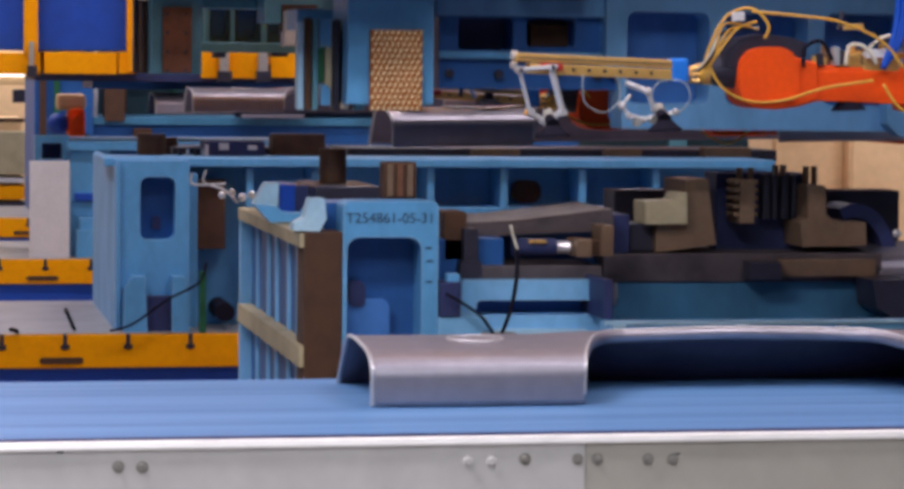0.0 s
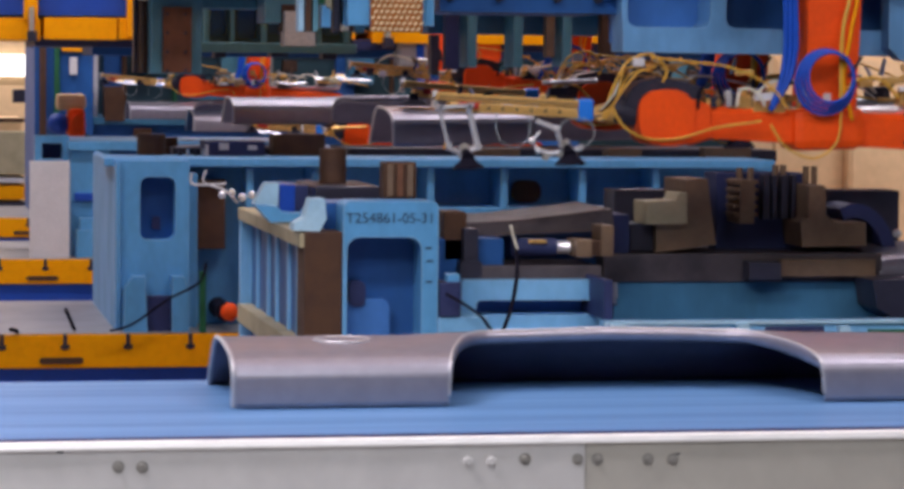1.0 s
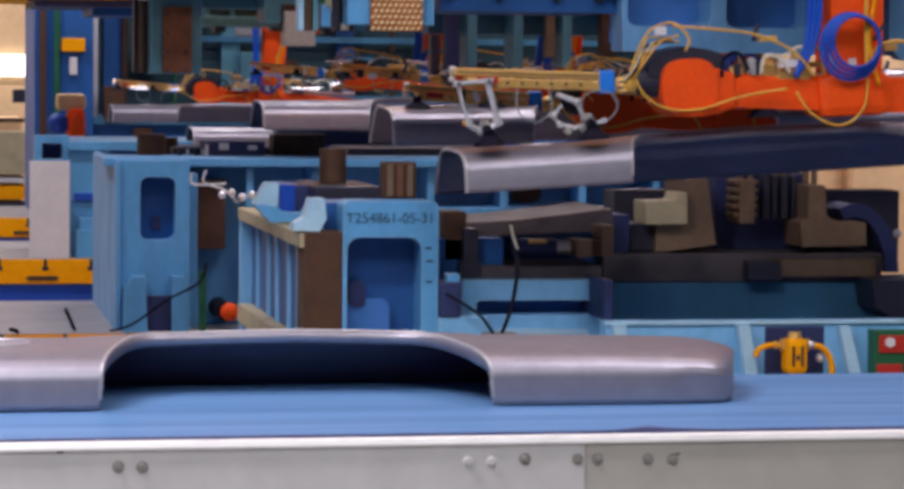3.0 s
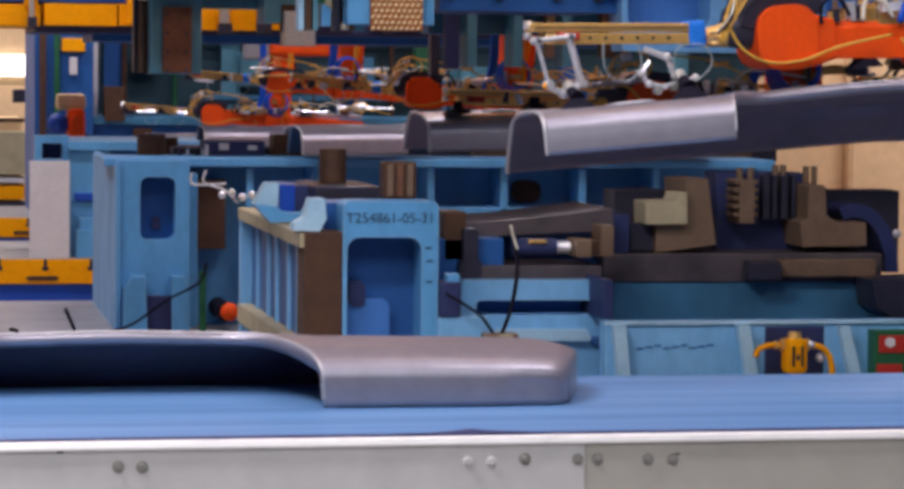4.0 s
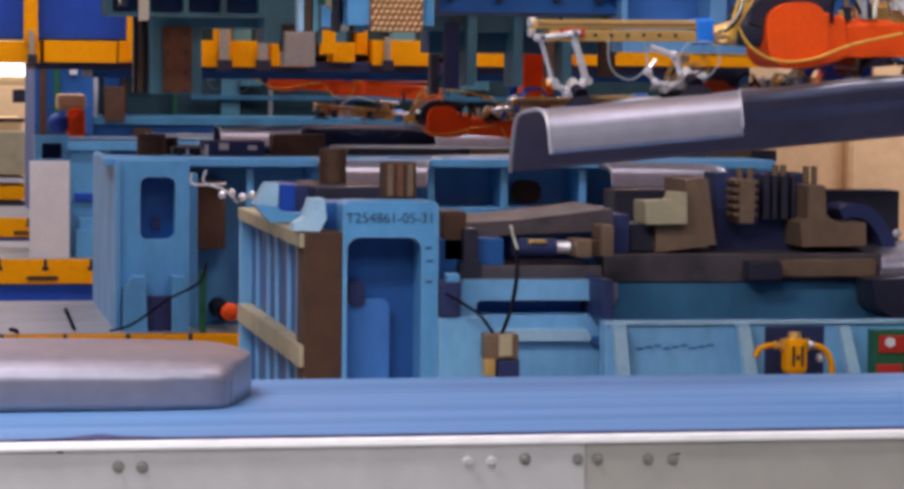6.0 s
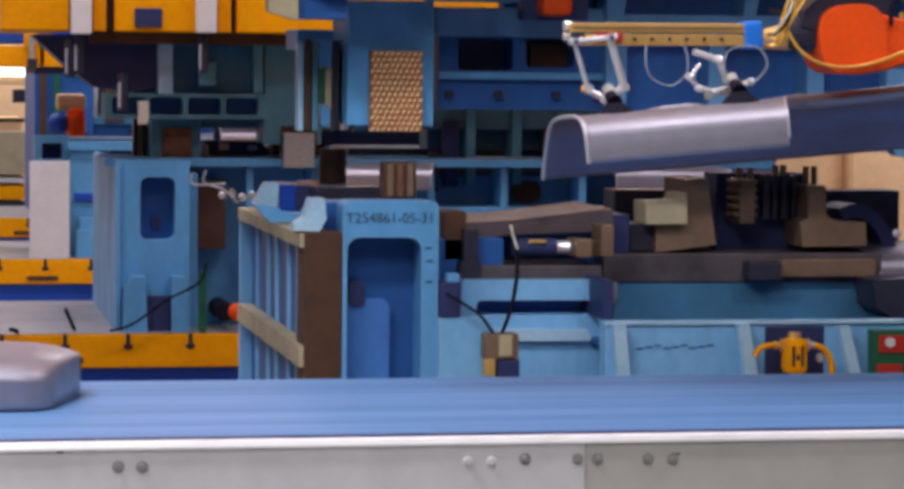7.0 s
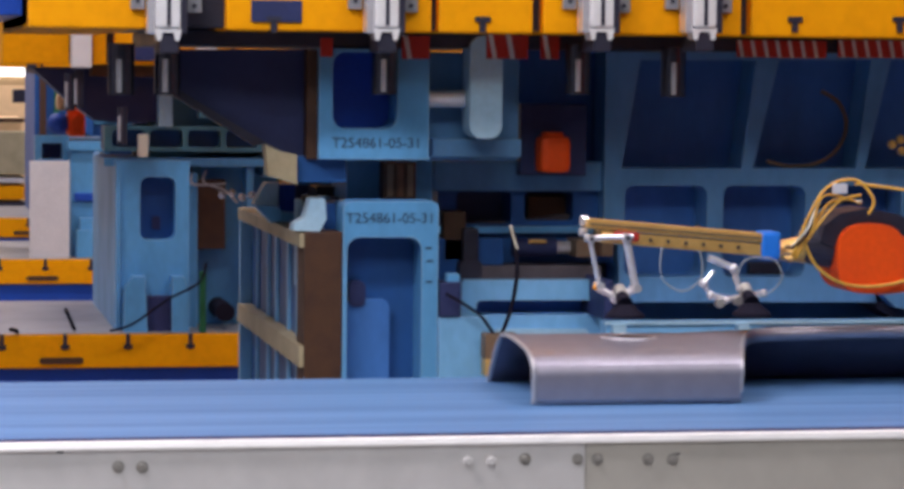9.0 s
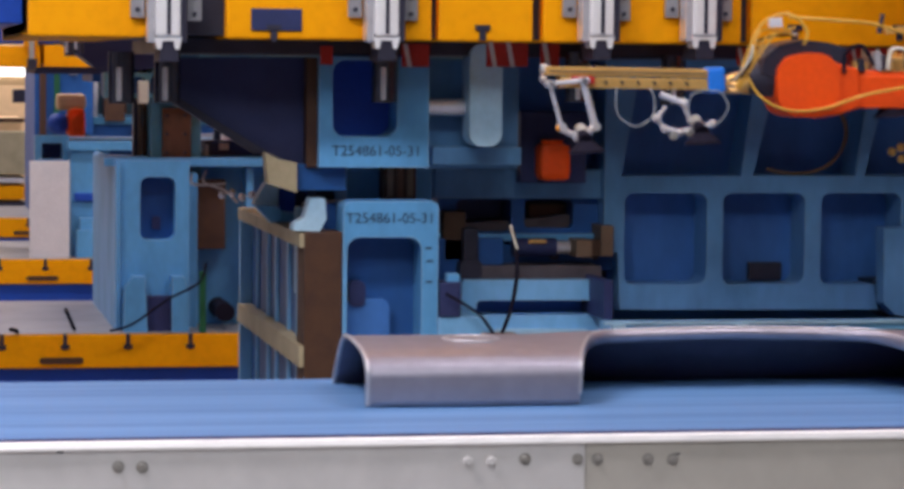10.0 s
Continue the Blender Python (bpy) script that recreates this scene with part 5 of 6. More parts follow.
def upper_die_second():
    d = thing("upper_die", "blue upper die of the second press under a yellow slide", "press die")
    Y = 17.4
    part("guide_column", bx(1.551, 1.549, 1.862, 2.562, 17.7, 18.1), DIMTEAL, d, "blue guide column")
    part("bronze_plate", bx(1.619, 1.556, 1.795, 1.957, 17.64, 17.7), BROWN, d, "brown drilled wear plate")
    for i in range(2):
        for j in range(4):
            u = (1.644, 1.914) if i == 0 else (1.756, 1.915)
            part("plate_hole", rod((u[0], 17.62, u[1] - 0.115 * j), (u[0], 17.645, u[1] - 0.115 * j), 0.011, n=8), DARK, d)
    part("guide_strip", bx(1.491, 1.553, 1.515, 2.568, 17.9, 18), TAN, d)
    part("guide_strip", bx(1.523, 1.554, 1.547, 2.568, 17.9, 18), RUST, d)
    part("guide_strip", bx(1.462, 1.553, 1.487, 2.567, 17.9, 18), DARK, d)
    part("corner_block", bx(2.226, 1.866, 2.580, 2.705, 17.5, 17.9), DIMTEAL, d)
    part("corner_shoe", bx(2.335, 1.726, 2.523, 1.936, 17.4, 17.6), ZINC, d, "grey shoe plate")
    part("ribbed_wall", bx(1.870, 1.957, 5.374, 2.964, 17.9, 18.2), DIMTEAL, d, "blue cast wall")
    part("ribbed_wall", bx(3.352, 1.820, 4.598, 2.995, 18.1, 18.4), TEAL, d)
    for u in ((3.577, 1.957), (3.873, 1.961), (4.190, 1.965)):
        part("wall_rib", bx(u[0] - 0.03, u[1] - 0.35, u[0] + 0.03, u[1] + 0.9, 17.8, 18.1), DIMTEAL, d)
    for q, m in (((3.414, 1.594, 3.506, 2.011), NAVY), ((4.065, 1.674, 4.122, 1.966), TAN), ((4.423, 1.678, 4.517, 2.044), RUST), ((3.322, 1.557, 3.378, 1.811), DARK)):
        part("guide_strip", bx(*q, 17.85, 17.95), m, d)
    zs = (1.287, 2.539)[1]
    runs = ((0.630, 2.529, 1.018, 2.546), (1.159, 2.537, 1.236, 2.554), (1.287, 2.544, 1.769, 2.561), (1.892, 2.553, 1.974, 2.569), (2.008, 2.572, 3.713, 2.589), (3.767, 2.612, 5.900, 2.630))
    for q in runs:
        part("slide_face", bx(q[0], zs, q[2], zs + 1.5, 17.1, 19.2, 0.01), YELLOW, d, "yellow slide face")
    part("slide_core", bx(runs[0][0] + 0.02, zs + 0.01, runs[-1][2], zs + 1.45, 17.2, 19.1), DARK, d)
    part("slide_window", bx(1.401, 2.566, 1.563, 2.678, 17.08, 17.1), NAVY, d, "dark window in the slide")
    part("adapter", bx(runs[1][0], zs - 0.07, runs[-1][2], zs, 17.25, 19.1), RUST, d, "rust-red adapter plate")
    part("gusset", prism([(0.819, 2.516), (1.577, 2.531), (1.578, 2.202), (1.429, 2.183), (1.197, 2.203), (1.025, 2.331)], 17.5, 17.9), NAVY, d, "dark steel gusset")
    part("post", bx(1.573, 2.167, 1.660, 2.512  , 17.42, 17.6), PALE, d, "pale corner post")
    part("panel", bx(1.674, 2.177, 2.203, 2.526, 17.6, 17.7), TEAL, d)
    part("side_post", bx(2.155, 2.178, 2.211, 2.526, 17.45, 17.6), DIMTEAL, d)
    part("small_pad", bx(1.822, 2.221, 1.923, 2.360, 17.45, 17.58), DIMTEAL, d, "pale pad")
    part("cross_beam", prism(rect(1.253, 2.018, 2.233, 2.172), 17.5, 17.62, holes=[rounded(u, 2.042, u + 0.2, 2.148, 0.025) for u in (1.3, 1.53, 1.76, 1.99)]), DIMTEAL, d, "blue cross beam with pockets")
    part("beam_back", bx(1.26, 2.022, 2.226, 2.168, 17.63, 17.9), BLUE, d)
    part("side_pad", bx(2.327, 1.814, 2.547, 1.979, 17.48, 17.6), RUST, d)
    for u in ((1.085, 2.580), (1.819, 2.595)):
        part("clamp", bx(u[0] - 0.06, u[1] - 0.06, u[0] + 0.06, u[1] + 0.35, 17.0, 17.1, 0.01), RAIL, d, "grey die clamp")
    for u in ((1.024, 2.387), (1.078, 2.405), (1.814, 2.419), (1.336, 2.189)):
        part("gas_spring", rod((u[0], 17.15, u[1] + 0.1), (u[0], 17.15, u[1] - 0.12), 0.03), DARK, d)
        # same rod highlight on the cylinders of the second press
        part("spring_glint", rod((u[0] - 0.02, 17.12, u[1] + 0.05), (u[0] - 0.02, 17.12, u[1] - 0.1), 0.008), CHROME, d)
    part("valve_block", bx(1.441, 1.989, 1.502, 2.126, 17.28, 17.34), CLEARHOSE, d)
    return d


upper_second = upper_die_second()


def upper_die_third():
    d = thing("upper_die", "blue upper die of the third press under a yellow slide", "press die")
    zs = (1.553, 1.640)[1]
    for q in ((-0.062, 1.620, 1.180, 1.797), (1.208, 1.629, 1.8, 1.807), (1.816, 1.634, 1.957, 1.813), (2.495, 1.605, 2.996, 1.823), (3.067, 1.613, 3.39, 1.832), (3.58, 1.655, 3.77, 1.82), (3.92, 1.63, 4.4, 1.841), (4.766, 1.630, 5.459, 1.852), (5.658, 1.648, 8.202, 1.903)):
        part("slide_face", bx(*q, 23.7, 25.8), YELLOW, d, "yellow slide beam")
    for q in ((1.047, 1.785, 1.158, 4.055), (1.883, 1.654, 1.976, 4.080), (2.597, 1.709, 2.730, 4.103), (3.483, 1.719, 3.603, 4.129)):
        part("slide_post", bx(*q, 23.66, 23.8), YELLOW, d, "yellow slide post")
    part("slide_panel", bx(-0.060, 1.821, 2.3, 4.113, 23.8, 25.6), ROYAL, d, "royal blue slide panel")
    # solid dark block stands in for the shaded recess
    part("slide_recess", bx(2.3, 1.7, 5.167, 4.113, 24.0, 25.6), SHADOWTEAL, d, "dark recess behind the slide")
    for x0, x1, z1, m in ((2.33, 2.45, 2.2, TEAL), (2.76, 2.92, 2.35, DIMTEAL), (3.1, 3.16, 2.5, ORANGE), (3.22, 3.34, 2.02, ROYAL), (3.62, 3.72, 2.4, TEAL), (3.8, 3.9, 2.1, YELLOW), (4.1, 4.3, 2.3, DIMTEAL)):
        part("slide_fitting", bx(x0, 1.72, x1, z1, 23.85, 24.0, 0.01), m, d)
    for q in ((1.069, 1.645, 1.148, 1.887), (2.617, 1.614, 2.731, 1.935), (2.935, 1.618, 3.054, 1.854), (3.991, 1.628, 4.074, 1.867)):
        part("clamp", bx(q[0] + 0.015, q[1], q[2] - 0.025, q[3], 23.58, 23.66), ZINC, d, "grey die clamp")
        part("clamp_jaw", bx(q[0], q[1] - 0.04, q[2], q[1] + 0.05, 23.56, 23.66), DARK, d)
    part("adapter", bx(1.139, 1.571, 7.205, 1.658, 23.8, 25.6), NAVY, d)
    part("die_body", bx(1.634, 1.505, 7.328, 1.583, 24.2, 25.5), BLUE, d)
    return d


upper_third = upper_die_third()


def upper_die_between():
    d = thing("upper_die", "dark teal ribbed upper die with a blue bottom flange", "press die")
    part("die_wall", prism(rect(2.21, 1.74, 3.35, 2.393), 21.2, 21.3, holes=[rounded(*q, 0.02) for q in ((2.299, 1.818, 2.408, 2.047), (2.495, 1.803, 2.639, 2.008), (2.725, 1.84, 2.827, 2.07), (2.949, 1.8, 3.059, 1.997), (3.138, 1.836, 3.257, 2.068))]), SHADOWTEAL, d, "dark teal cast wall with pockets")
    part("pocket_back", bx(2.230, 1.750, 3.330, 2.393, 21.31, 21.7), SHADEBLUE, d, "blue inside of the die, darkened as shade")
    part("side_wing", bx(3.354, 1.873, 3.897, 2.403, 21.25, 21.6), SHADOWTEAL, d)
    part("bottom_flange", bx(2.189, 1.698, 3.372, 1.771, 21.12, 21.7, 0.008), DIMTEAL, d, "blue bottom flange")
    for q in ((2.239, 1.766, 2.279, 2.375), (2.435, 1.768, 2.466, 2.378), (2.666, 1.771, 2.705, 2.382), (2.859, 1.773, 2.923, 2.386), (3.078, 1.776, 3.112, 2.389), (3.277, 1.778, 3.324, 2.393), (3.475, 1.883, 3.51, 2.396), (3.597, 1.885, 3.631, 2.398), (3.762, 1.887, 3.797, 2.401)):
        part("wall_rib", bx(*q, 21.14, 21.198, 0.006), DIMTEAL, d)
    for q in ((2.325, 1.657, 2.41, 1.709), (2.744, 1.67, 2.872, 1.714), (3.131, 1.653, 3.234, 1.718)):
        part("guide_foot", bx(*q, 21.20, 21.4, 0.006), DARK, d, "dark steel guide foot")
    return d


upper_between = upper_die_between()


# ---- press frames, cabinets and clutter behind ----
def upright(x0, x1, y0, y1, label):
    u = thing("press_upright", label, "press frame", (x0, y0, -0.7), group="press uprights")
    part("column", bx(0, 0, x1 - x0, 6, 0, y1 - y0, 0.02), BLUE, u, "dark blue column")
    part("guide_rail", bx(x1 - x0, 1.5, x1 - x0 + 0.06, 6, 0.2, 0.4), RAIL, u, "grey gib")
    part("cable_tray", bx(0.05, 0.3, 0.12, 5.5, -0.05, 0), RUST, u)
    part("sign_box", bx(0.28, 2.42, 0.52, 2.56, -0.08, 0, 0.01), YELLOW, u, "yellow sign box")
    part("tube_lamp", bx(0.36, 2.18, 0.44, 2.36, -0.07, 0, 0.01), WHITE, u, "white lamp cover")
    part("duct", bx(0.2, 0.3, 0.26, 5.5, -0.04, 0, 0.005), GREEN, u)
    return u


upright(*((1.447, 1.652)[0], (2.059, 1.659)[0]), 30.3, 32.5, "dark blue press column")
upright(7.6, 8.4, 10.8, 13.2, "dark blue press column")
upright(-1.2, -0.3, 10.8, 13.2, "dark blue press column")


def cabinet(q, y0, y1, label):
    c = thing("control_cabinet", label, "cabinet", group="control cabinets")
    x0, z0, x1, z1 = q
    part("body", bx(x0, -0.7, x1, z1, y0, y1, 0.02), CREAM, c)
    part("door", bx(x0 + 0.03, -0.5, x1 - 0.03, z1 - 0.04, y0 - 0.02, y0 - 0.002, 0.01), CREAM, c, "cream door")
    part("handle", bx(x1 - 0.12, (z0 + z1) / 2, x1 - 0.09, (z0 + z1) / 2 + 0.15, y0 - 0.04, y0 - 0.02), DARK, c)
    return c


cabinet((8.262, 0.429, 9.012, 1.755), 26.5, 27.3, "cream control cabinet behind the second press")
cabinet((8.967, 0.439, 9.929, 1.763), 26.3, 27.2, "cream control cabinet behind the second press")
cabinet((0.935, 0.152, 1.516, 0.935), 35.0, 36.0, "cream cabinet at the end of the line")


# housing added to hide the bright wall where the far hall is dim
def far_press_backdrop():
    p = thing("far_press_backdrop", "dark press-like housing added as a backdrop at the far end", "press frame")
    x0, x1 = 2.263, 10.363
    part("housing", bx(x0, -0.7, x1, 5.5, 33.6, 35.5, 0.03), SHADOWTEAL, p, "dark teal housing, coloured as dim background")
    for i in range(6):
        x = x0 + (x1 - x0) * (i + 0.1) / 6
        part("housing_rib", bx(x, -0.7, x + 0.22, 5.4, 33.45, 33.6, 0.01), DIMTEAL if i % 2 else BLUE, p, "blue housing rib")
    for q in ((3.386, 1.194, 10.119, 1.248), (3.387, 0.881, 10.124, 0.929), (2.9, 1.86, 10.1, 1.93)):
        part("housing_beam", bx(*q, 33.35, 33.45), TEAL, p)
    # valve boxes, pipes and cable runs on the housing
    for q, m in (((2.75, 1.5, 3.05, 1.78), TEAL), ((3.95, 1.35, 4.2, 1.75), DIMTEAL), ((4.45, 1.52, 4.62, 1.66), RUST), ((5.2, 1.38, 5.52, 1.7), TEAL), ((6.0, 1.5, 6.2, 1.82), GREEN), ((6.55, 1.32, 6.9, 1.6), DIMTEAL), ((3.3, 2.1, 3.62, 2.5), TEAL), ((5.0, 2.05, 5.4, 2.4), DARK)):
        part("valve_box", bx(*q, 33.3, 33.45, 0.01), m, p)
        part("box_door", bx(q[0] + 0.02, q[1] + 0.02, q[2] - 0.02, q[3] - 0.02, 33.285, 33.3, 0.004), m, p)
    for x, m in ((2.62, RUST), (3.2, GREEN), (4.32, ZINC), (5.75, RUST), (6.38, TEAL)):
        part("riser_pipe", rod((x, 33.4, -0.6), (x, 33.4, 4.5), 0.03, n=12), m, p)
    return p


far_press_backdrop()


def far_rack():
    r = thing("storage_rack", "steel rack with cartons at the end of the hall", "rack")
    for i, (a, m) in enumerate((((1.045, 0.276, 1.571, 0.781), BEIGE), ((1.045, 0.181, 1.572, 0.235), WHITE), ((1.045, -0.017, 1.572, 0.140), YELLOW), ((1.045, -0.257, 1.572, -0.052), DARK))):
        part("shelf_load", bx(*a, 34.4, 34.9), m, r)
    part("beam", bx(1.039, 0.895, 1.575, 0.942, 34.3, 34.4), RUST, r, "brown rack beam")
    part("switch_box", bx(1.383, 1.128, 1.557, 1.283, 34.2, 34.35), DARK, r)
    part("post", bx(1.015, -0.251, 1.042, 1.108, 34.3, 34.9), DARK, r)
    return r


far_rack()
lamp = part("bright_window", bx(1.000, 1.400, 1.901, 1.706, 40.9, 40.98, 0), WHITE)
glow = bpy.data.materials.new("daylit_glass")
glow.use_nodes = True
glow.node_tree.nodes["Principled BSDF"].inputs["Emission Color"].default_value = (1, 0.98, 0.92, 1)
glow.node_tree.nodes["Principled BSDF"].inputs["Emission Strength"].default_value = 1.6
lamp.data.materials.clear()
lamp.data.materials.append(glow)
tagged(lamp, "bright daylit strip window in the far wall", "window", kind="structure")


def small_robot(q, label):
    r = thing("stud_robot", label, "robot")
    x0, z0, x1, z1 = q
    part("base", bx(x0, -0.7, x0 + 0.25, z0 + 0.02, 26.0, 26.3, 0.02), DARK, r)
    part("body", bx(x0, z0, x1, z1, 26.0, 26.3, 0.05), ORANGE, r, "orange robot body")
    part("cover", bx(x0 - 0.1, z1 - 0.02, x1 + 0.01, z1 + 0.13, 26.05, 26.25, 0.05), CREAM, r, "cream rounded cover")
    part("motor", ball((x0 - 0.08, 26.1, (z0 + z1) / 2), 0.1), ROYAL, r)
    part("joint", rod((x0 + 0.08, 25.95, z1 - 0.12), (x0 + 0.08, 26.02, z1 - 0.12), 0.06), ORANGE, r)
    part("tool", rod((x1 + 0.02, 26.1, z0 + 0.05), (x1 + 0.02, 26.1, z0 - 0.12), 0.03), DARK, r)
    return r


small_robot((1.541, 0.919, 1.695, 1.198), "orange robot with a cream cover between far presses")


# ---- what moves ----
def motions():
    walk(panel_out, [
        (0.00, pose(1.399, 8.410, 0.605, 0, 0.00, 0)),
        (0.50, pose(1.235, 8.410, 0.605, 0, 0.00, 0)),
        (1.00, pose(0.983, 8.410, 0.605, 0, 0.00, 0)),
        (1.50, pose(0.727, 8.410, 0.605, 0, 0.00, 0)),
        (2.00, pose(0.464, 8.410, 0.605, 0, 0.00, 0)),
        (2.50, pose(0.202, 8.410, 0.605, 0, 0.00, 0)),
        (4.00, pose(-0.568, 8.410, 0.605, 0, 0.00, 0)),
        (4.50, pose(-0.828, 8.410, 0.605, 0, 0.00, 0)),
        (5.00, pose(-1.085, 8.410, 0.605, 0, 0.00, 0)),
        (5.50, pose(-1.343, 8.410, 0.605, 0, 0.00, 0)),
        (5.70, pose(-1.449, 8.410, 0.605, 0, 0.00, 0)),
        (7.00, pose(-2.123, 8.410, 0.605, 0, 0.00, 0)),
        (8.50, pose(-2.899, 8.410, 0.605, 0, 0.00, 0)),
        (10.00, pose(-2.909, 8.410, 0.605, 0, 0.00, 0)),
    ])
    walk(panel_held, [
        (0.00, pose(2.346, 11.750, 0.584, 0, -3.00, 0)),
        (2.00, pose(2.346, 11.750, 0.584, 0, -3.00, 0)),
        (2.45, pose(2.346, 11.750, 0.584, 0, -3.00, 0)),
        (2.60, pose(2.203, 11.200, 0.919, 0, -3.00, 0)),
        (2.70, pose(2.139, 11.000, 1.026, 0, -3.00, 0)),
        (3.20, pose(2.135, 10.400, 1.200, -5.000, -4.200, 0.000)),
        (3.80, pose(2.124, 9.344, 1.317, -6.800, -4.880, 0.000)),
        (4.10, pose(2.105, 9.200, 1.329, -6.800, -5.100, 0.000)),
        (4.40, pose(2.092, 9.105, 1.334, -6.800, -5.280, 0.000)),
        (5.70, pose(2.092, 9.100, 1.337, -6.800, -5.280, 0.000)),
        (6.50, pose(2.100, 8.950, 1.332, -6.600, -5.200, 0.000)),
        (6.80, pose(2.110, 8.750, 1.326, -6.300, -5.000, 0.000)),
        (7.00, pose(2.110, 8.650, 1.320, -6.130, -4.960, 0.000)),
        (7.20, pose(2.105, 8.560, 1.225, -6.100, -4.500, 0.000)),
        (7.50, pose(2.100, 8.440, 0.966, -5.600, -3.340, 0.000)),
        (7.70, pose(2.090, 8.430, 0.812, -6.100, -3.200, 0)),
        (8.00, pose(2.084, 8.420, 0.732, -6.000, -3.640, 0)),
        (8.30, pose(2.085, 8.420, 0.724, -5.700, -3.600, 0)),
        (8.40, pose(2.089, 8.420, 0.708, -5.700, -3.800, 0)),
        (8.50, pose(2.093, 8.420, 0.688, -5.600, -3.960, 0)),
        (8.60, pose(2.085, 8.415, 0.630, -2.000, 0.000, 0)),
        (8.70, pose(2.042, 8.410, 0.605, 0, 0.00, 0)),
        (8.80, pose(1.999, 8.410, 0.605, 0, 0.00, 0)),
        (9.00, pose(1.890, 8.410, 0.605, 0, 0.00, 0)),
        (9.50, pose(1.635, 8.410, 0.605, 0, 0.00, 0)),
        (10.00, pose(1.385, 8.410, 0.605, 0, 0.00, 0)),
    ])
    walk(robot_out, [
        (0.00, pose(2.206, 9.900, 1.209, 0, -2.80, 0)),
        (0.30, pose(2.206, 9.900, 1.209, 0, -2.80, 0)),
        (0.50, pose(2.256, 10.200, 1.204, 0, -2.80, 0)),
        (0.70, pose(2.294, 10.800, 1.152, 0, -2.50, 0)),
        (1.00, pose(2.118, 11.000, 1.055, 0, -2.00, 0)),
        (1.20, pose(2.096, 11.000, 0.934, 0, -2.00, 0)),
        (1.50, pose(2.11, 11.200, 0.877, 0, -1.50, 0)),
        (2.00, pose(2.15, 11.400, 0.853, 0, -1.50, 0)),
        (2.40, pose(2.15, 11.400, 0.86, 0, -1.50, 0)),
        (2.50, pose(2.127, 11.300, 0.894, 0, -1.60, 0)),
        (2.60, pose(2.119, 11.150, 0.947, 0, -2.00, 0)),
        (2.70, pose(2.138, 11.000, 1.027, 0, -2.50, 0)),
        (3.20, pose(2.140, 10.400, 1.180, 0.000, -4.200, 4.000)),
        (3.80, pose(2.196, 9.450, 1.298, 0.000, -5.680, 7.970)),
        (4.10, pose(2.175, 9.300, 1.310, 0.000, -5.500, 7.800)),
        (4.40, pose(2.162, 9.210, 1.317, 0.000, -5.300, 7.500)),
        (5.70, pose(2.160, 9.200, 1.319, 0.000, -5.270, 7.400)),
        (6.50, pose(2.150, 9.000, 1.310, 0.000, -5.250, 4.000)),
        (6.80, pose(2.150, 8.820, 1.304, 0.000, -5.220, 1.200)),
        (7.00, pose(2.150, 8.750, 1.302, 0.000, -5.220, 0.300)),
        (7.20, pose(2.150, 8.680, 1.206, 0.000, -4.200, 0.600)),
        (7.50, pose(2.153, 8.600, 0.938, 0.000, -2.470, 1.600)),
        (7.70, pose(2.140, 8.570, 0.835, 0.000, -1.500, 1.000)),
        (8.00, pose(2.138, 8.610, 0.684, 0.000, 0.000, 0.000)),
        (8.50, pose(2.138, 8.610, 0.684, 0.000, 0.000, 0.000)),
        (9.00, pose(2.138, 8.610, 0.684, 0.000, 0.000, 0.000)),
        (9.20, pose(2.142, 8.610, 0.730, 0.000, -0.500, 0.000)),
        (9.50, pose(2.150, 8.600, 0.920, 0, -1.90, 0)),
        (9.70, pose(2.252, 9.000, 1.040, 0, -2.80, 0)),
        (10.00, pose(2.236, 9.497, 1.162, 0.000, -4.260, 0.000)),
    ])
    walk(panel_next, [
        (0.00, pose(2.233, 12.900, 1.246, 0, -1.00, 0)),
        (2.70, pose(2.233, 12.900, 1.254, 0, -1.00, 0)),
        (3.30, pose(2.252, 12.900, 1.254, 0, -1.00, 0)),
        (3.80, pose(2.325, 12.600, 1.238, 0, -1.50, 0)),
        (4.20, pose(2.269, 12.000, 1.224, 0, -2.00, 0)),
        (4.50, pose(2.135, 11.000, 1.026, 0, -3.00, 0)),
        (5.20, pose(2.135, 11.000, 1.017, 0, -3.00, 0)),
        (5.50, pose(2.346, 11.750, 0.584, 0, -3.00, 0)),
        (10.00, pose(2.346, 11.750, 0.584, 0, -3.00, 0)),
    ])
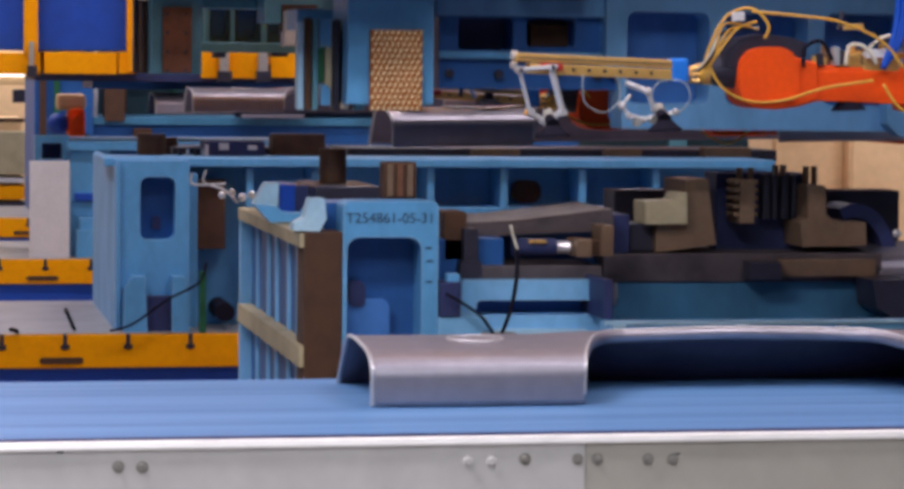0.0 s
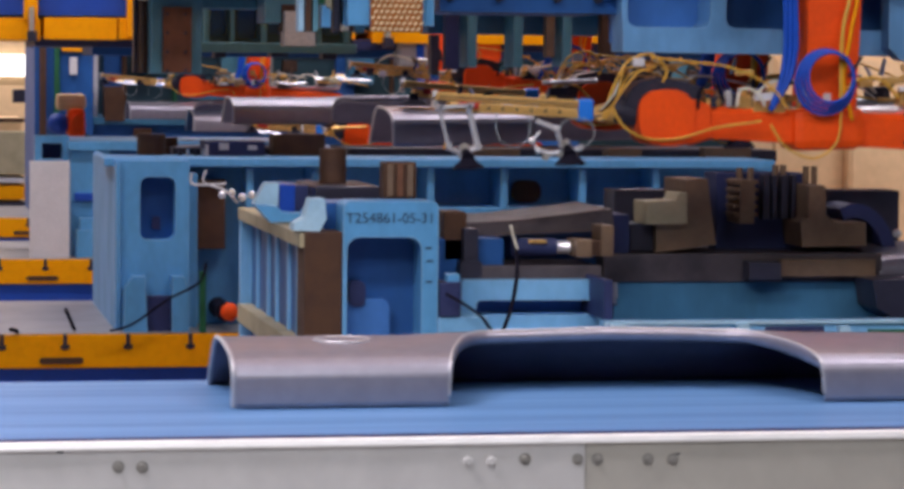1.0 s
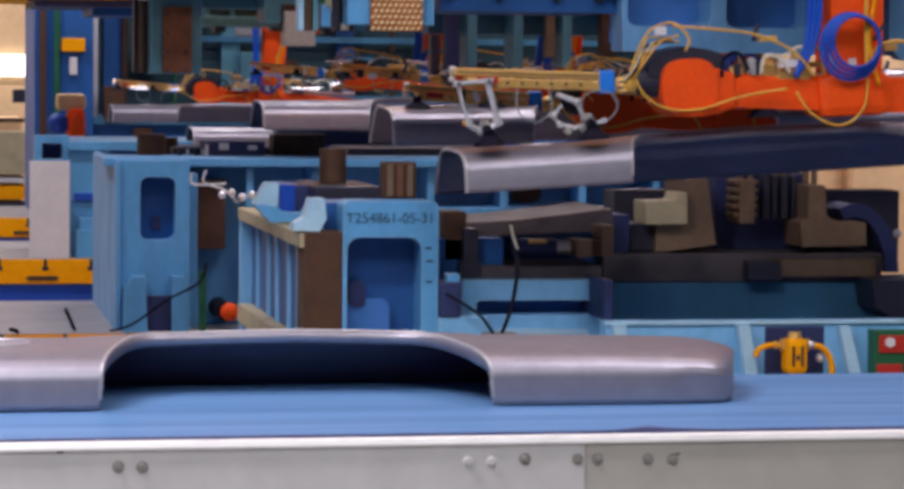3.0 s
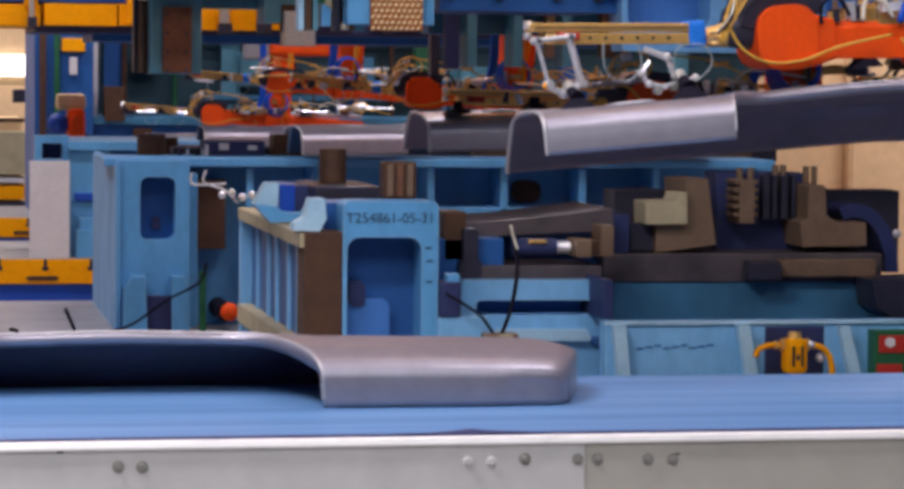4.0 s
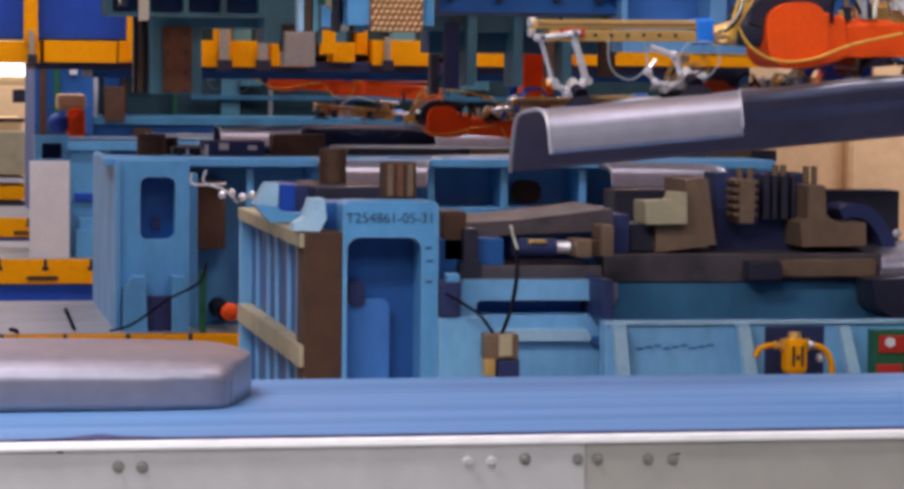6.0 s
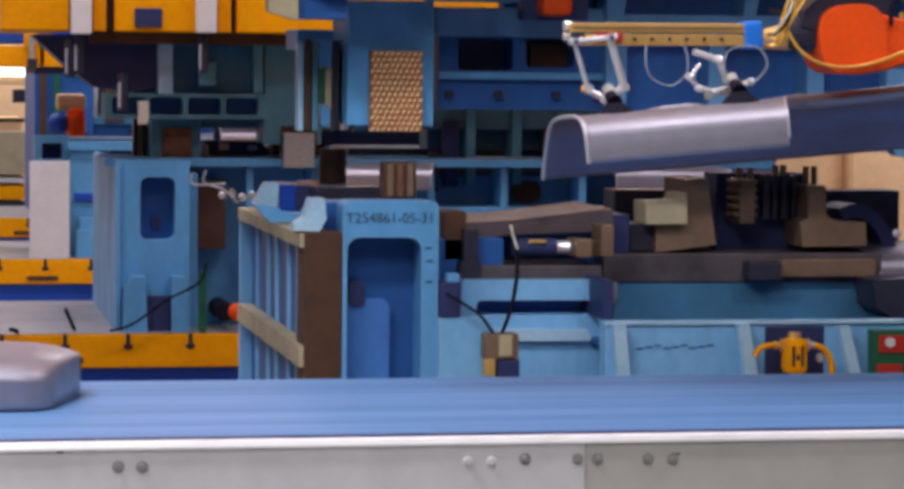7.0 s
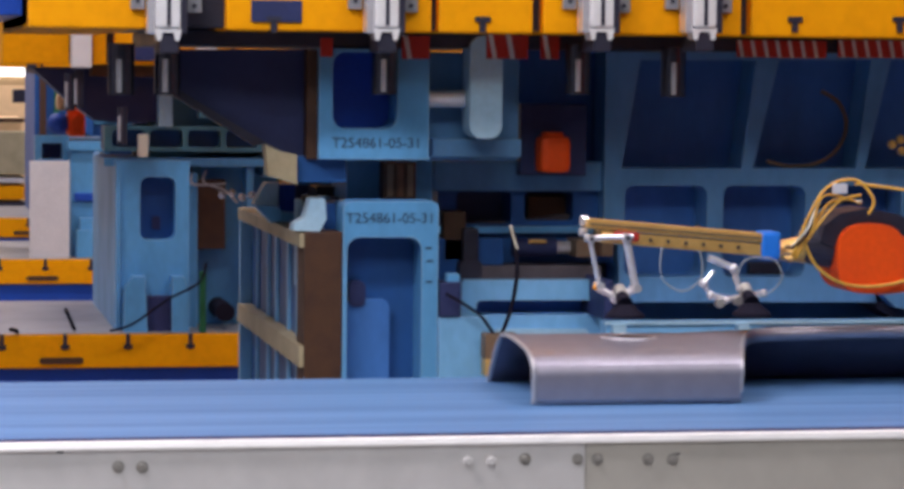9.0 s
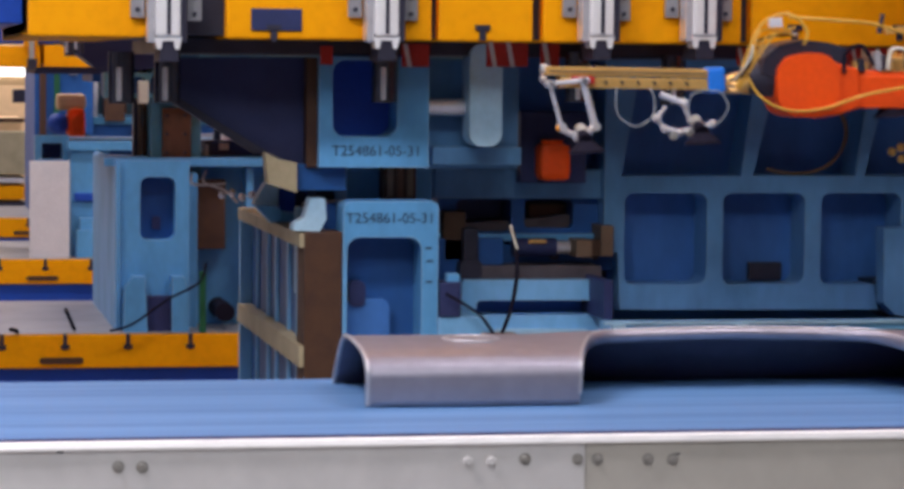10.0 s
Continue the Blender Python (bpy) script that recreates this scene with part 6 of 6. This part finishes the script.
    walk(robot_next, [
        (0.00, pose(2.318, 12.900, 1.090, 0, -1.00, 0)),
        (2.70, pose(2.312, 12.900, 1.079, 0, -1.00, 0)),
        (3.30, pose(2.362, 12.900, 1.069, 0, -1.50, 0)),
        (3.80, pose(2.396, 12.600, 1.062, 0, -2.50, 0)),
        (4.20, pose(2.459, 12.000, 1.040, 0, -6.00, 0)),
        (4.50, pose(2.410, 11.400, 0.834, 0, -11.00, 0)),
        (5.20, pose(2.393, 11.400, 0.810, 0, -11.00, 0)),
        (5.50, pose(2.457, 11.600, 0.808, 0, -11.00, 0)),
        (5.70, pose(2.535, 11.900, 0.807, 0, -10.00, 0)),
        (6.30, pose(3.831, 13.600, 1.303, 0, -3.00, 0)),
        (6.80, pose(6.100, 14.000, 1.396, 0, -1.00, 0)),
        (10.00, pose(6.100, 14.000, 1.396, 0, -1.00, 0)),
    ])
    walk(panel_third, [
        (0.00, pose(2.099, 20.500, 1.265, 0, 0.00, 0)),
        (0.60, pose(2.108, 20.000, 1.254, 0, 0.00, 0)),
        (1.00, pose(2.190, 18.800, 1.221, 0, 0.00, 0)),
        (1.50, pose(2.174, 17.600, 1.240, 0, 0.00, 0)),
        (2.70, pose(2.199, 17.600, 1.240, 0, 0.00, 0)),
        (3.30, pose(2.278, 17.300, 1.167, 0, -1.00, 0)),
        (3.80, pose(2.429, 17.300, 1.091, 0, -1.00, 0)),
        (4.50, pose(2.444, 17.400, 0.997, 0, -1.00, 0)),
        (5.00, pose(2.462, 17.600, 0.947, 0, -1.00, 0)),
        (5.40, pose(2.462, 17.600, 0.947, 0, 0.00, 0)),
        (6.20, pose(2.579, 17.300, 0.854, 0, 0.00, 0)),
        (10.00, pose(2.579, 17.300, 0.854, 0, 0.00, 0)),
    ])
    walk(robot_third, [
        (0.00, pose(3.463, 20.000, 1.192, 0, 0.00, 0)),
        (0.60, pose(3.209, 20.000, 1.190, 0, 0.00, 0)),
        (1.00, pose(3.176, 20.000, 1.181, 0, 0.00, 0)),
        (2.70, pose(3.167, 20.000, 1.181, 0, 0.00, 0)),
        (3.30, pose(2.957, 20.000, 1.138, 0, 0.00, 0)),
        (3.80, pose(2.740, 20.000, 1.103, 0, 0.00, 0)),
        (4.20, pose(2.778, 20.000, 1.046, 0, 0.00, 0)),
        (4.60, pose(2.780, 20.000, 0.865, 0, 0.00, 0)),
        (5.00, pose(2.780, 20.000, 0.820, 0, 0.00, 0)),
        (5.40, pose(2.818, 20.000, 0.812, 0, 0.00, 0)),
        (5.70, pose(2.818, 20.000, 0.812, 0, 0.00, 0)),
        (6.30, pose(3.196, 21.000, 1.001, 0, 0.00, 0)),
        (6.80, pose(3.853, 22.000, 1.118, 0, 0.00, 0)),
        (7.30, pose(6.757, 22.000, 1.200, 0, 0.00, 0)),
        (7.80, pose(8.740, 22.000, 1.218, 0, 0.00, 0)),
        (10.00, pose(8.740, 22.000, 1.218, 0, 0.00, 0)),
    ])
    walk(panel_fourth, [
        (0.00, pose(2.136, 23.900, 1.190, 0, 0.00, 0)),
        (0.50, pose(2.145, 23.900, 1.180, 0, 0.00, 0)),
        (0.90, pose(2.461, 23.900, 1.077, 0, 0.00, 0)),
        (1.20, pose(2.433, 23.900, 0.991, 0, 0.00, 0)),
        (1.50, pose(2.448, 23.900, 0.915, 0, 0.00, 0)),
        (2.70, pose(2.452, 23.900, 0.905, 0, 0.00, 0)),
        (3.80, pose(2.496, 23.900, 0.915, 0, 0.00, 0)),
        (4.50, pose(2.683, 23.900, 0.916, 0, 0.00, 0)),
        (10.00, pose(2.683, 23.900, 0.916, 0, 0.00, 0)),
    ])
    walk(robot_fourth, [
        (0.00, pose(3.012, 23.600, 1.211, 0, 0.00, 0)),
        (0.30, pose(2.944, 23.600, 1.162, 0, 0.00, 0)),
        (0.60, pose(2.925, 23.600, 1.047, 0, 0.00, 0)),
        (0.90, pose(2.879, 23.600, 0.738, 0, 0.00, 0)),
        (1.20, pose(2.880, 23.600, 0.680, 0, 0.00, 0)),
        (2.00, pose(2.870, 23.600, 0.675, 0, 0.00, 0)),
        (2.25, pose(2.888, 23.600, 0.839, 0, 0.00, 0)),
        (2.50, pose(2.915, 23.600, 1.104, 0, 0.00, 0)),
        (2.70, pose(2.993, 23.600, 1.182, 0, 0.00, 0)),
        (3.20, pose(3.012, 25.500, 1.160, 0, 0.00, 0)),
        (3.80, pose(2.746, 27.600, 1.100, 0, 0.00, 0)),
        (5.40, pose(2.746, 27.600, 1.100, 0, 0.00, 0)),
        (5.70, pose(2.656, 27.600, 1.110, 0, 0.00, 0)),
        (6.40, pose(3.164, 27.600, 1.171, 0, 0.00, 0)),
        (7.00, pose(5.118, 27.600, 1.229, 0, 0.00, 0)),
        (7.60, pose(8.695, 27.600, 1.264, 0, 0.00, 0)),
        (10.00, pose(8.695, 27.600, 1.264, 0, 0.00, 0)),
    ])
    walk(panel_fifth, [
        (0.00, pose(3.583, 30.000, 1.044, 0, 0.00, 0)),
        (0.60, pose(2.663, 29.800, 1.042, 0, 0.00, 0)),
        (1.20, pose(2.306, 29.400, 1.036, 0, 0.00, 0)),
        (2.00, pose(2.142, 29.000, 1.037, 0, 0.00, 0)),
        (2.70, pose(2.142, 29.000, 1.037, 0, 0.00, 0)),
        (3.30, pose(2.275, 29.000, 0.923, 0, 0.00, 0)),
        (3.80, pose(2.535, 29.000, 0.727, 0, 0.00, 0)),
        (10.00, pose(2.535, 29.000, 0.727, 0, 0.00, 0)),
    ])
    walk(robot_fifth, [
        (0.00, pose(3.301, 30.200, 1.047, 0, 0.00, 0)),
        (0.30, pose(2.685, 30.200, 1.041, 0, 0.00, 0)),
        (0.60, pose(2.090, 30.000, 1.032, 0, 0.00, 0)),
        (1.20, pose(2.122, 29.600, 1.042, 0, 0.00, 0)),
        (2.00, pose(2.208, 29.400, 1.045, 0, 0.00, 0)),
        (2.70, pose(2.208, 29.400, 1.039, 0, 0.00, 0)),
        (3.30, pose(2.233, 29.400, 0.867, 0, 0.00, 0)),
        (3.80, pose(2.269, 29.400, 0.713, 0, 0.00, 0)),
        (4.10, pose(2.375, 29.600, 0.805, 0, 0.00, 0)),
        (4.50, pose(5.816, 30.800, 1.127, 0, 0.00, 0)),
        (5.00, pose(9.874, 31.000, 1.163, 0, 0.00, 0)),
        (10.00, pose(9.874, 31.000, 1.163, 0, 0.00, 0)),
    ])
    walk(belt_splice, [
        (0.00, pose(1.935, 0, 0)),
        (0.50, pose(1.771, 0, 0)),
        (1.00, pose(1.519, 0, 0)),
        (1.50, pose(1.263, 0, 0)),
        (2.00, pose(1.000, 0, 0)),
        (2.50, pose(0.738, 0, 0)),
        (4.00, pose(-0.032, 0, 0)),
        (4.50, pose(-0.292, 0, 0)),
        (5.00, pose(-0.550, 0, 0)),
        (5.50, pose(-0.807, 0, 0)),
        (5.70, pose(-0.913, 0, 0)),
        (7.00, pose(-1.587, 0, 0)),
        (8.50, pose(-2.363, 0, 0)),
        (10.00, pose(-2.373, 0, 0)),
    ])
    walk(locking_pin, [
        (0.00, pose(2.143, 17.150, 0.129, 0, 0.00, 0)),
        (0.60, pose(2.126, 17.150, 0.129, 0, 0.00, 0)),
        (0.90, pose(1.980, 17.150, 0.130, 0, 0.00, 0)),
        (5.70, pose(1.980, 17.150, 0.130, 0, 0.00, 0)),
        (6.70, pose(1.994, 17.150, 0.130, 0, 0.00, 0)),
        (7.00, pose(2.028, 17.150, 0.130, 0, 0.00, 0)),
        (7.30, pose(2.143, 17.150, 0.129, 0, 0.00, 0)),
        (10.00, pose(2.143, 17.150, 0.129, 0, 0.00, 0)),
    ])
    walk(upper_front, [
        (0.00, pose(0, 0, 0.715)),
        (0.30, pose(0, 0, 0.915)),
        (0.50, pose(0, 0, 1.010)),
        (1.00, pose(0, 0, 1.030)),
        (4.00, pose(0, 0, 1.034)),
        (5.90, pose(0, 0, 1.034)),
        (6.40, pose(0, 0, 0.927)),
        (6.80, pose(0, 0, 0.715)),
        (7.00, pose(0, 0, 0.631)),
        (7.20, pose(0, 0, 0.511)),
        (7.50, pose(0, 0, 0.316)),
        (7.70, pose(0, 0, 0.211)),
        (8.00, pose(0, 0, 0.098)),
        (8.50, pose(0, 0, 0.047)),
        (9.00, pose(0, 0, 0.000)),
        (9.50, pose(0, 0, -0.031)),
        (10.00, pose(0, 0, -0.031)),
    ])
    walk(upper_second, [
        (0.00, pose(0, 0, 0.000)),
        (5.60, pose(0, 0, 0.000)),
        (6.20, pose(0, 0, -0.246)),
        (6.60, pose(0, 0, -0.528)),
        (6.80, pose(0, 0, -0.652)),
        (7.00, pose(0, 0, -0.740)),
        (7.30, pose(0, 0, -0.829)),
        (8.00, pose(0, 0, -0.892)),
        (8.50, pose(0, 0, -0.910)),
        (9.00, pose(0, 0, -0.938)),
        (9.30, pose(0, 0, -0.917)),
        (9.60, pose(0, 0, -0.793)),
        (10.00, pose(0, 0, -0.617)),
    ])
    walk(upper_between, [
        (0.00, pose(0, 0, 0)),
        (2.70, pose(0, 0, 0)),
        (3.20, pose(0, 0, 0.45)),
        (3.70, pose(0, 0, 1.1)),
        (4.20, pose(0, 0, 1.3)),
        (10.00, pose(0, 0, 1.3)),
    ])
    walk(upper_third, [
        (0.00, pose(0, 0, -0.112)),
        (0.50, pose(0, 0, -0.009)),
        (1.00, pose(0, 0, 0.168)),
        (1.50, pose(0, 0, 0.514)),
        (2.50, pose(0, 0, 0.561)),
        (3.40, pose(0, 0, 0.421)),
        (4.00, pose(0, 0, 0.281)),
        (4.50, pose(0, 0, 0.028)),
        (5.50, pose(0, 0, 0.000)),
        (7.00, pose(0, 0, -0.056)),
        (10.00, pose(0, 0, -0.056)),
    ])


motions()
